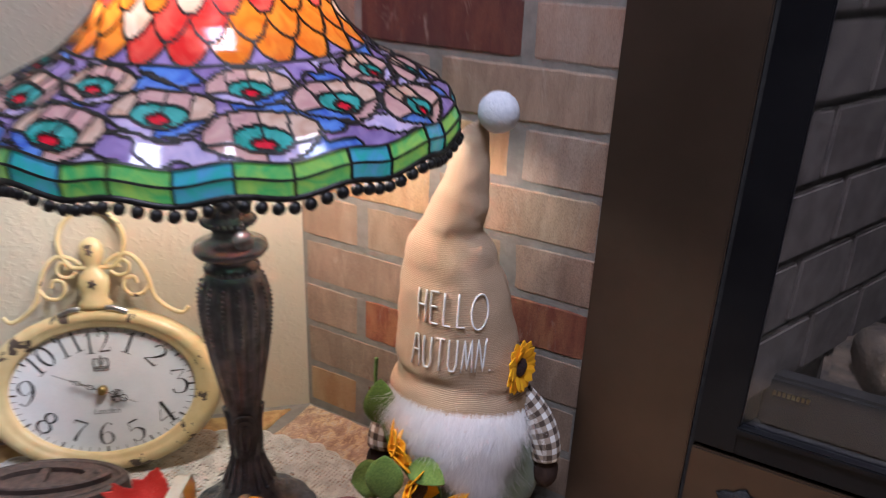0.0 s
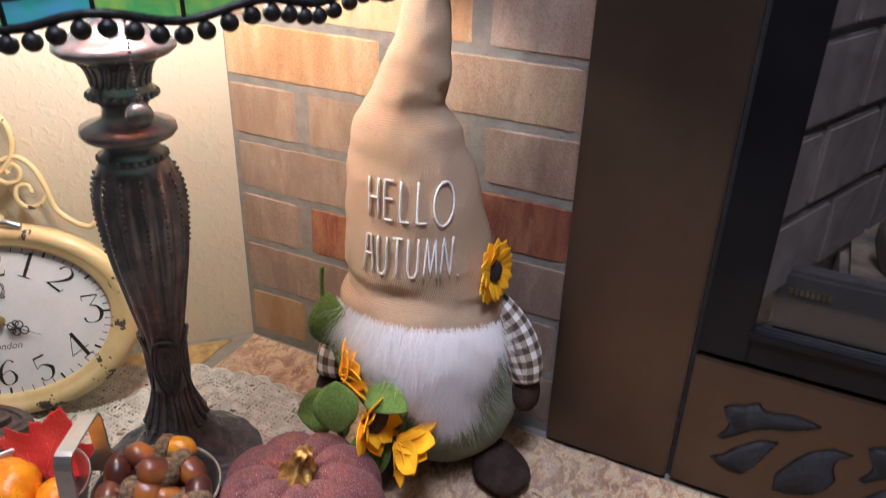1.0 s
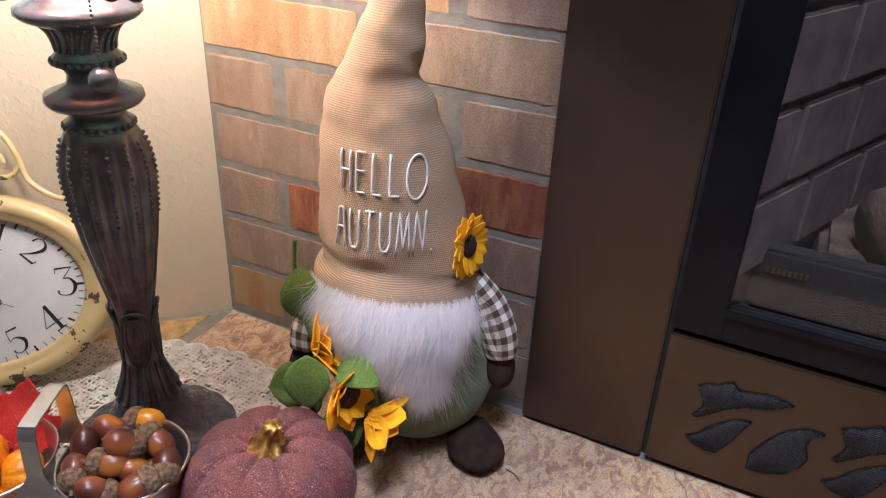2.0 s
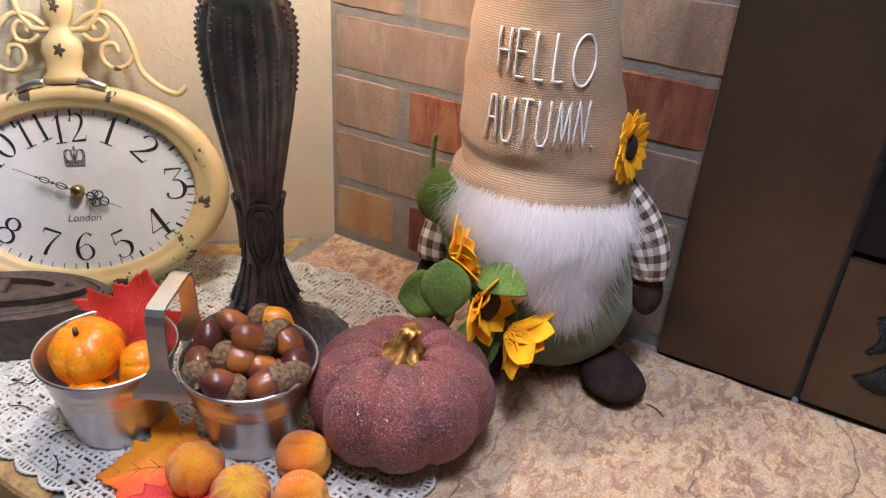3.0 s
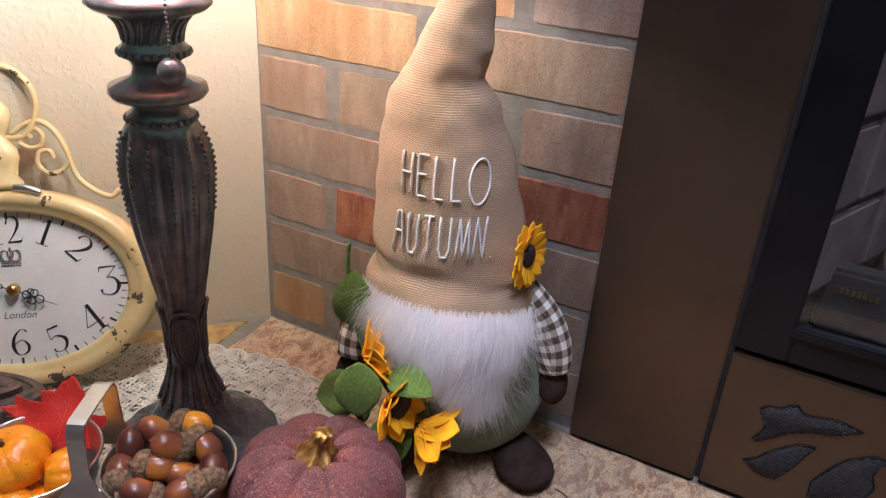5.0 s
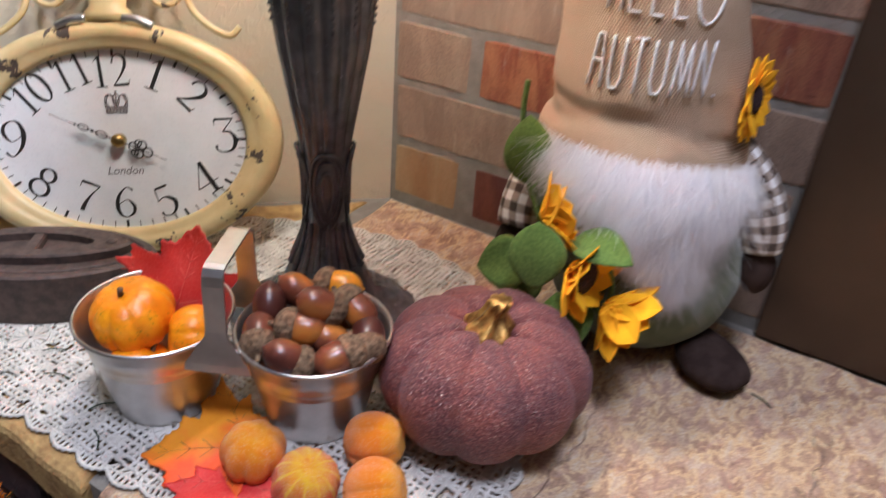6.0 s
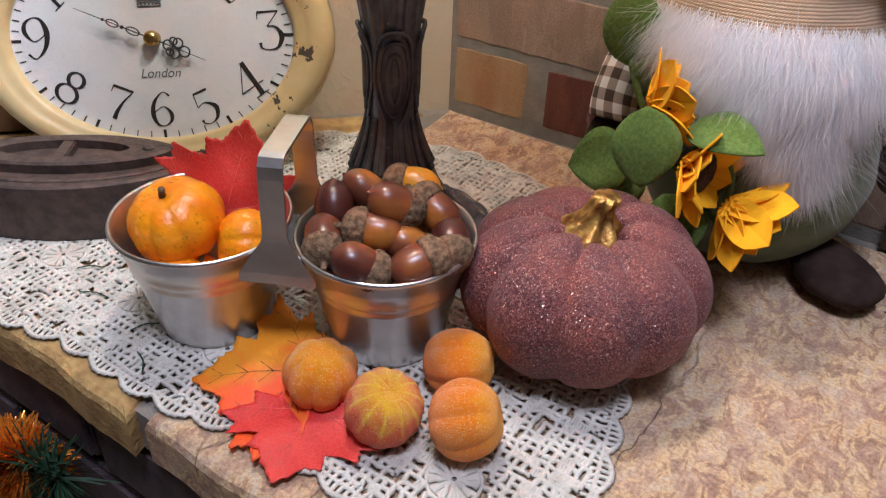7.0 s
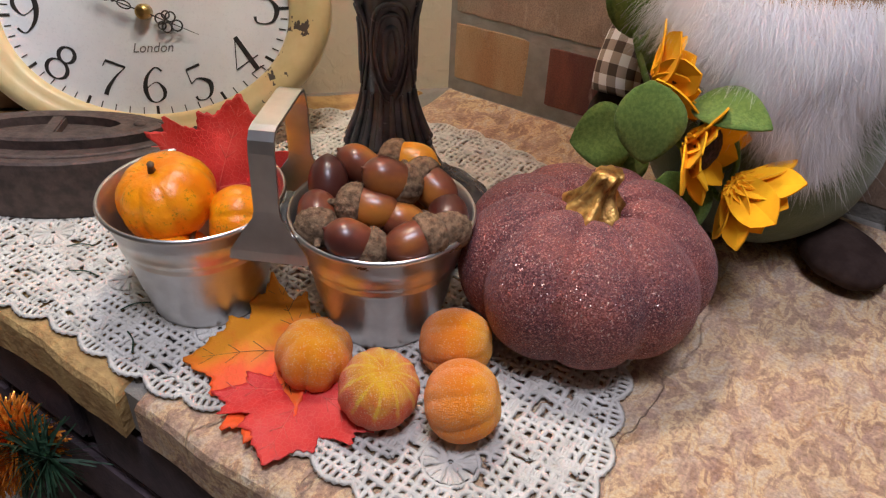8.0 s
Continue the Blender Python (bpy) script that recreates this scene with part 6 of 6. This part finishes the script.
ARIGHT = Vector((0.82, 0.57, 0))
AAWAY = Vector((-0.57, 0.82, 0))
AUP = AAWAY * 0.55 + Vector((0, 0, 0.83))
ATOW = AAWAY * -0.83 + Vector((0, 0, 0.55))
for o, d, cap, roll in (
        ((0.137, -0.340, 0.0980), (0.05, -1, 0.10), False, 200), ((0.176, -0.331, 0.1080), (-0.80, 0.30, 0.45), True, 250), ((0.171, -0.346, 0.0960), (1, -0.12, 0.05), True, 100), ((0.180, -0.368, 0.0880), (-0.85, 0.40, 0.25), True, 40),
        ((0.204, -0.347, 0.0880), (-0.85, -0.40, 0.20), True, 320), ((0.147, -0.361, 0.0880), (-0.10, 0.75, -0.70), True, 150), ((0.163, -0.298, 0.1010), (1, -0.10, 0.15), True, 90), ((0.187, -0.309, 0.0980), (0.70, -0.60, 0.20), True, 80),
        ((0.207, -0.320, 0.0880), (-0.05, 0.75, -0.70), True, 210), ((0.146, -0.319, 0.0990), (-0.60, 0.45, 0.10), True, 30), ((0.190, -0.335, 0.0860), (-0.70, 0.40, 0.30), True, 0),
        ((0.160, -0.330, 0.0700), (0.6, 0.6, 0.1), False, 50), ((0.185, -0.352, 0.0680), (0.9, 0.1, 0.1), False, 90), ((0.160, -0.356, 0.0700), (1, 0.2, 0), False, 0), ((0.175, -0.305, 0.0720), (0.5, -0.8, 0), False, 10)):
    acorn(Vector(o) + Vector((0.003, 0.002, -0.0035)), ARIGHT * d[0] + AUP * d[1] + ATOW * d[2], cap, roll, orange=(o == (0.163, -0.298, 0.1010)))


def gourd_mesh(ribs=8, flat=0.86, dip=0.16, depth=0.07, n=96, seed=0):
    """A unit ribbed gourd, radius 1."""
    rings = []
    for i in range(33):
        t = math.pi * i / 32
        ring = []
        for j in range(n):
            a = 2 * math.pi * j / n
            k = abs(math.cos(ribs * a / 2))
            r = max(0.004, math.sin(t) ** 0.85) * (1 - depth * (1 - k) ** 1.6) if 0 < i < 32 else 0.004
            z = -flat * math.cos(t)
            z -= math.copysign(dip * max(0.0, 1 - r / 0.55) ** 1.5, z)
            p = Vector((r * math.cos(a), r * math.sin(a), z))
            ring.append(p * (1 + 0.03 * noise.noise(p * 1.5 + Vector((seed, 0, 0)))))
        rings.append(ring)
    return Build().rings(rings)


def small_pumpkin(o, r, axis, label):
    q = Vector(axis).to_track_quat("Z", "Y").to_matrix().to_4x4()
    th = thing("mini_pumpkin", Matrix.Translation(o) @ q @ Matrix.Scale(r, 4), label, "pumpkin", "mini pumpkins in the pail")
    part("body", gourd_mesh(9, 0.82, 0.14, 0.07, seed=r * 900), M_GOURD, th)
    part("stem", Build().tube([(0, 0, 0.62), (0.02, 0, 0.75), (0.06, 0.02, 0.86), (0.10, 0.02, 0.92)], [0.11, 0.075, 0.065, 0.075], 8), M_STEMBROWN, th, "dry brown stem stub")


small_pumpkin((0.0560, -0.3870, 0.0755), 0.0292, (-0.05, -0.30, 1), "glossy orange mini pumpkin with green flecks in the pail")
small_pumpkin((0.0960, -0.3700, 0.0660), 0.0215, (0.6, 0.75, -0.15), "small orange pumpkin half hidden in the pail")
small_pumpkin((0.0740, -0.3990, 0.0440), 0.0230, (0.3, 0.4, 0.8), "orange mini pumpkin low in the pail")


def sugared(o, r, axis, mat, ribs, flat, label, depth=0.06):
    q = Vector(axis).to_track_quat("Z", "Y").to_matrix().to_4x4()
    ob = part("sugared_gourd", gourd_mesh(ribs, flat, 0.10, depth, 80, r * 700), mat, m=Matrix.Translation(o) @ q @ Matrix.Scale(r, 4))
    return tagged(ob, label, "gourd", "sugared gourds on the doily")


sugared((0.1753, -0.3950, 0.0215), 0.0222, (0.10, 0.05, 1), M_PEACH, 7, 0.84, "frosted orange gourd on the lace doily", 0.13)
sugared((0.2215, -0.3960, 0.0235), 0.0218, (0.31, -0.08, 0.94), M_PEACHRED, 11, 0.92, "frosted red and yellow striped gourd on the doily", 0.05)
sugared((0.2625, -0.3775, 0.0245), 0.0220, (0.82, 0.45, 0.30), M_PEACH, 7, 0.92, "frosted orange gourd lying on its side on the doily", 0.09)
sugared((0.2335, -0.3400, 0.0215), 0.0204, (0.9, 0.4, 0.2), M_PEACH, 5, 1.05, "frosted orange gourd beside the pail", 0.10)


# ---------------------------------------------------------------- maple leaves
MAPLE = [(0.0, -0.04), (0.12, -0.02), (0.34, -0.12), (0.42, 0.04), (0.66, 0.10), (0.60, 0.22), (0.92, 0.44), (0.72, 0.50), (0.74, 0.66), (0.52, 0.60), (0.38, 0.60), (0.42, 0.78), (0.26, 0.80), (0.18, 0.92), (0.0, 1.10)]
MAPLE = MAPLE + [(-x, y) for x, y in MAPLE[-2::-1]]


def maple(o, normal, along, size, mat, name, label, curl=0.10, seed=0):
    z = Vector(normal).normalized()
    y = Vector(along)
    y = (y - z * y.dot(z)).normalized()
    m = Matrix.Translation(o) @ Matrix((y.cross(z), y, z)).transposed().to_4x4()
    c = Vector((0, 0.32))
    edge = []
    for i, p in enumerate(MAPLE):
        a, e = Vector(p), Vector(MAPLE[(i + 1) % len(MAPLE)])
        for k in range(4):
            q = a.lerp(e, k / 4)
            if k in (1, 3):
                q = c + (q - c) * (1.0 + 0.05 * (1 if (i + k) % 2 else -0.6))
            edge.append(q)

    def lift(q, t):
        return curl * (0.55 * q.length_squared * 0.6 + 0.35 * math.sin(q.x * 6 + seed) * math.sin(q.y * 5 + seed)) + t

    rings = []
    for s in (0.02, 0.25, 0.5, 0.75, 0.92, 1.0):
        rings.append([Vector(((c + (q - c) * s).x, (c + (q - c) * s).y, 0)) for q in edge])
    top = [[Vector((p.x, p.y, lift(p.xy - c, 0.014))) * size for p in r] for r in rings]
    bot = [[Vector((p.x, p.y, lift(p.xy - c, 0.0))) * size for p in r] for r in reversed(rings)]
    leaf = part(name, Build().rings(top + bot), mat, m=m)
    tagged(leaf, label, "leaf")
    b = Build()
    for tip in ((0, 1.05), (0.86, 0.42), (-0.86, 0.42), (0.40, -0.06), (-0.40, -0.06)):
        pts = []
        for k in range(9):
            p = Vector((0.0, 0.06)).lerp(Vector(tip), k / 9)
            pts.append(Vector((p.x, p.y, lift(p - c, 0.016))) * size)
        b.tube(pts, [(0.0065 if mat is M_LEAFRED else 0.0045) * size * (1 - k / 11) for k in range(9)], 5, flat=0.5)
        for k in (3, 5, 7):
            p = Vector((0.0, 0.06)).lerp(Vector(tip), k / 9)
            dr = (Vector(tip) - Vector((0, 0.06))).normalized()
            for s in (-1, 1):
                e = p + (dr * 0.75 + Vector((-dr.y, dr.x)) * s * 0.6) * 0.16
                b.tube([Vector((w.x, w.y, lift(w - c, 0.015))) * size for w in (p, p.lerp(e, 0.5), e)], (0.0045 if mat is M_LEAFRED else 0.0028) * size, 4, flat=0.5)
    part("vein", b, M_VEIN if mat is M_LEAFRED else M_STEMBROWN, leaf)
    return leaf


maple((0.0555, -0.3490, 0.0600), (0.45, -0.70, 0.45), (0.05, 0.30, 0.95), 0.058, M_LEAFRED, "maple_leaf", "red cloth maple leaf standing behind the mini pumpkin", 0.16, 2)
maple((0.1780, -0.4040, 0.0085), (0.03, -0.08, 1), (0.30, -0.95, 0), 0.052, M_LEAFRED, "maple_leaf", "red cloth maple leaf lying at the front edge of the doily", 0.14, 0)
maple((0.1660, -0.3870, 0.0110), (0.05, -0.15, 1), (-0.80, -0.60, 0), 0.068, M_LEAFORANGE, "maple_leaf", "orange and ochre cloth maple leaf on the doily", 0.16, 4)


# ---------------------------------------------------------------- cast iron sleeve
def sad_iron():
    """A boat-shaped iron, pointed at both ends, with a raised slotted plate."""
    ctr = Vector((-0.112, -0.356, 0.004))
    al = Vector((0.78, 0.62, 0)).normalized()
    th = thing("sad_iron", Matrix.Translation(ctr) @ Matrix((al, Vector((-al.y, al.x, 0)), Vector((0, 0, 1)))).transposed().to_4x4(), "rusty cast-iron flat iron base with slotted plate beside the pail", "flat iron")

    def boat(L, W, n=64):
        out = []
        for j in range(n):
            t = 2 * math.pi * j / n
            x = math.cos(t)
            out.append((L * x, W * math.copysign(abs(math.sin(t)) ** 1.25, math.sin(t))))
        return out

    L, W = 0.098, 0.044
    part("body", Build().rings([[Vector((p[0], p[1], z)) for p in boat(L * k, W * k2)] for k, k2, z in ((0.99, 0.98, 0.0), (1.0, 1.0, 0.002), (1.0, 1.0, 0.040), (0.995, 0.99, 0.044), (0.97, 0.95, 0.0455), (0.93, 0.88, 0.0458))], smooth=False), M_IRON, th, "dark rusty cast-iron body")
    b = Build()
    b.tube([Vector((p[0], p[1], 0.0455)) for p in boat(L * 0.90, W * 0.80)], 0.0022, 6, closed=True)
    part("rim_bead", b, M_IRON, th)
    # slotted plate
    b = Build()
    def pl(L2, W2, z):
        return [Vector((p[0], p[1], z)) for p in boat(L2, W2)]
    b.rings([pl(0.078, 0.024, 0.0455), pl(0.078, 0.024, 0.053), pl(0.075, 0.0225, 0.0548), pl(0.048, 0.0135, 0.0548), pl(0.047, 0.013, 0.048)], caps=False, smooth=False)
    b.block((-0.005, -0.014, 0.047), (0.005, 0.014, 0.0545), 0.001)
    b.rings([pl(0.047, 0.013, 0.0482), pl(0.001, 0.0005, 0.0482)], caps=False)
    plate = part("plate", b, M_IRON, th, "raised slotted iron plate")
    for x in (-0.062, 0.062):
        part("rivet", Build().lathe([(0.0045, 0.0535), (0.0045, 0.0556), (0.003, 0.0562), (0.001, 0.0562)], 16, pose(x, 0, 0)), M_IRON, plate)


sad_iron()


# ---------------------------------------------------------------- lace doily
def doily():
    out = [(-0.215, -0.262), (-0.11, -0.160), (-0.010, -0.098), (0.077, -0.078), (0.150, -0.088), (0.215, -0.130), (0.270, -0.190), (0.306, -0.262), (0.316, -0.285), (0.334, -0.360), (0.330, -0.425), (0.285, -0.458), (0.243, -0.437), (0.215, -0.436), (0.156, -0.435), (0.118, -0.448), (0.071, -0.451), (0.008, -0.450), (-0.032, -0.460), (-0.13, -0.452), (-0.28, -0.395)]
    poly = [Vector((*p, 0)) for p in out]
    n = len(poly)

    def inside(x, y):
        r = False
        for i in range(n):
            a, c = poly[i - 1], poly[i]
            if (a.y > y) != (c.y > y) and x < (c.x - a.x) * (y - a.y) / (c.y - a.y) + a.x:
                r = not r
        return r

    def rim_dist(x, y):
        p = Vector((x, y, 0))
        best = 9.0
        for i in range(n):
            a, c = poly[i - 1], poly[i]
            d = c - a
            t = max(0.0, min(1.0, (p - a).dot(d) / d.dot(d)))
            best = min(best, (p - a - d * t).length)
        return best

    dr = random.Random(5)
    step = 0.0053
    nx, ny = int(0.64 / step), int(0.41 / step)
    centres = [(-0.20 + 0.085 * i + 0.0425 * (k % 2), -0.47 + 0.0735 * k) for i in range(8) for k in range(7)]
    centres = [c for c in centres if inside(*c) and rim_dist(*c) > 0.024]
    grid = {}
    for i in range(nx):
        for j in range(ny):
            x, y = -0.29 + i * step, -0.465 + j * step
            if not inside(x, y) or rim_dist(x, y) < 0.006:
                continue
            if min(math.hypot(x - c[0], y - c[1]) for c in centres) < 0.0150:
                continue
            grid[i, j] = Vector((x + dr.uniform(-1, 1) * 0.0011, y + dr.uniform(-1, 1) * 0.0011, 0.0022 + dr.uniform(0, 0.0007)))
    b = Build()
    net = b
    th = thing("lace_doily", pose(0.083, -0.283, 0.0), "white crocheted lace doily spread over the hearth stones", "doily")
    back = pose(-0.08, 0.28, 0.0)

    def thread(a, c, r):
        d = c - a
        s = Vector((-d.y, d.x, 0)).normalized() * r * 1.35
        up = Vector((0, 0, r * 0.9))
        mid = (a + c) / 2 + Vector((0, 0, r * 0.5))
        vs = []
        for p, k in ((a, 1.15), (mid, 0.85), (c, 1.15)):
            vs += [p - s * k, p + up * k, p + s * k, p - up * k]
        fs = [(i + 4 * q, (i + 1) % 4 + 4 * q, (i + 1) % 4 + 4 * q + 4, i + 4 * q + 4) for q in (0, 1) for i in range(4)]
        b.add([back @ q for q in vs], fs)

    for (i, j), p in grid.items():
        for di, dj in ((1, 0), (0, 1)):
            q = grid.get((i + di, j + dj))
            if q and dr.random() < 0.93:
                thread(p, q, 0.00135 + dr.uniform(0, 0.0004))
        # filled squares of the pattern
        q, e = grid.get((i + 1, j + 1)), grid.get((i + 1, j))
        if q and e and noise.noise(Vector((p.x * 75, p.y * 75, 2.0))) > 0.16:
            f = grid.get((i, j + 1))
            thread(p.lerp(e, 0.33), (f or p).lerp(q, 0.33), 0.0011)
            thread(p.lerp(e, 0.67), (f or p).lerp(q, 0.67), 0.0011)
    # dense shell stitches: small solid flowers set in the net
    b = Build()
    for cx, cy in centres:
        k0 = dr.uniform(0, 1)
        for r0, r1, k, w in ((0.0015, 0.0072, 8, 0.0019), (0.0070, 0.0138, 13, 0.0020)):
            for q in range(k):
                a = 2 * math.pi * (q + k0 + dr.uniform(-0.12, 0.12)) / k
                for off in (-0.22, 0.22):
                    e = a + off * 6 / k
                    thread(Vector((cx + r0 * math.cos(a), cy + r0 * math.sin(a), 0.0026)), Vector((cx + (r1 + dr.uniform(-0.0006, 0.0014)) * math.cos(e), cy + r1 * math.sin(e), 0.0028)), w * 0.8)
        for q in range(18):
            a, c = 2 * math.pi * q / 18, 2 * math.pi * (q + 1) / 18
            thread(Vector((cx + 0.0150 * math.cos(a), cy + 0.0150 * math.sin(a), 0.0025)), Vector((cx + 0.0150 * math.cos(c), cy + 0.0150 * math.sin(c), 0.0025)), 0.0012)
            if q % 2:
                near = min(grid.values(), key=lambda g: (g.x - cx - 0.018 * math.cos(a)) ** 2 + (g.y - cy - 0.018 * math.sin(a)) ** 2)
                thread(Vector((cx + 0.0145 * math.cos(a), cy + 0.0145 * math.sin(a), 0.0024)), near, 0.0012)
    tagged(part("shell_stitches", b, M_LACE, th), kind="stuff")
    tagged(part("net", net, M_LACE, th), kind="stuff")
    b = Build()
    # scalloped border
    line = []
    for i in range(n):
        a, c = poly[i], poly[(i + 1) % n]
        k = max(2, int((c - a).length / 0.004))
        line += [(a.lerp(c, q / k), (c - a).normalized()) for q in range(k)]
    area = sum(poly[i - 1].x * poly[i].y - poly[i].x * poly[i - 1].y for i in range(n))
    sg = 1 if area > 0 else -1
    prev = None
    for q, (p, d) in enumerate(line):
        nn = Vector((d.y, -d.x, 0)) * sg
        wv = abs(math.sin(q * math.pi / 7))
        o = p + nn * (0.006 * wv - 0.002) + Vector((0, 0, 0.0022))
        o2 = p - nn * 0.0035 + Vector((0, 0, 0.0024))
        if prev:
            thread(prev[0], o, 0.0015)
            thread(prev[1], o2, 0.0013)
            thread(o2 - nn * dr.uniform(0, 0.002), o, 0.0013)
            thread(o2, o2 - nn * 0.005 + d * dr.uniform(-0.003, 0.003), 0.0012)
        prev = (o, o2)
    part("border", b, M_LACE, th, "scalloped lace border")
    return th


doily()


# ---------------------------------------------------------------- garland below the hearth edge, board by the wall
def garland():
    th = thing("tinsel_garland", pose(0.0, -0.494, -0.090), "green pine garland with orange foil tinsel hanging below the hearth", "garland")
    gr = random.Random(21)
    core = spline([(-0.20, 0.0, -0.14), (-0.12, 0.0, -0.10), (-0.065, 0.0, -0.05), (-0.02, 0.0, 0.0), (0.03, 0.002, 0.012)], 10)
    part("wire_core", Build().tube(core, 0.003, 6), M_PINE, th)

    def tufts(n, ln, w, lo, hi, name, mat, label):
        b = Build()
        vs, fs = [], []
        for _ in range(n):
            c = core[int(lo + (hi - lo) * gr.random() * 0.999)]
            d = Vector((gr.gauss(0, 1), gr.gauss(0, 1), gr.gauss(0, 1))).normalized()
            s = d.orthogonal().normalized() * w
            l = ln * gr.uniform(0.6, 1.0)
            k = len(vs)
            bend = Vector((0, 0, -0.25)) * l
            vs += [c - s, c + s, c + d * l * 0.5 + s, c + d * l * 0.5 - s, c + d * l + bend * 0.4 + s * 0.5, c + d * l + bend * 0.4 - s * 0.5]
            fs += [(k, k + 1, k + 2, k + 3), (k + 3, k + 2, k + 4, k + 5)]
        b.add(vs, fs, smooth=False)
        tagged(part(name, b, mat, th, label), kind="stuff")

    tufts(330, 0.038, 0.0008, 32, len(core), "pine_foliage", M_PINE, "green plastic pine needles")
    tufts(7000, 0.034, 0.0010, 14, 34, "tinsel", M_TINSEL, "shiny orange foil strands")


garland()
b = Build()
b.block((-0.75, 0.001, 0.0), (-0.325, 0.014, 0.052), 0.002, WALL_FRAME)
b.block((-0.75, 0.001, 0.054), (-0.325, 0.010, 0.085), 0.002, WALL_FRAME)
tagged(part("baseboard", b, M_WOOD), "brown stained wooden baseboard on the cream wall", "baseboard", kind="structure")

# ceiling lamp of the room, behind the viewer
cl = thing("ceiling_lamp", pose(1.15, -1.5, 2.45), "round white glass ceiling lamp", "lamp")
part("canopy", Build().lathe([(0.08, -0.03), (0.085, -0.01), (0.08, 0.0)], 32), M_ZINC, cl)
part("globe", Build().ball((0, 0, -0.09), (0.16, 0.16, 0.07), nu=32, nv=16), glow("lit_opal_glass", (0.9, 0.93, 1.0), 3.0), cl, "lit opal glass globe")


# fallen needles on the doily and the stone
nr = random.Random(4)
for x, y, a, ln in ((-0.020, -0.420, 20, 0.022), (0.018, -0.395, -12, 0.026), (0.040, -0.425, 60, 0.018), (0.060, -0.435, -30, 0.020), (0.436, -0.100, -25, 0.020), (-0.045, -0.405, 40, 0.018)):
    m = pose(x, y, 0.0055 if x < 0.3 else 0.001, 0, 0, a)
    pts = spline([m @ Vector((0, 0, 0)), m @ Vector((ln / 2, 0.002, 0.0006)), m @ Vector((ln, 0, 0))], 4)
    tagged(part("pine_needle", Build().tube(pts, 0.0005, 5), M_PINE), "fallen dark green artificial pine needle", "needle", "fallen needles")
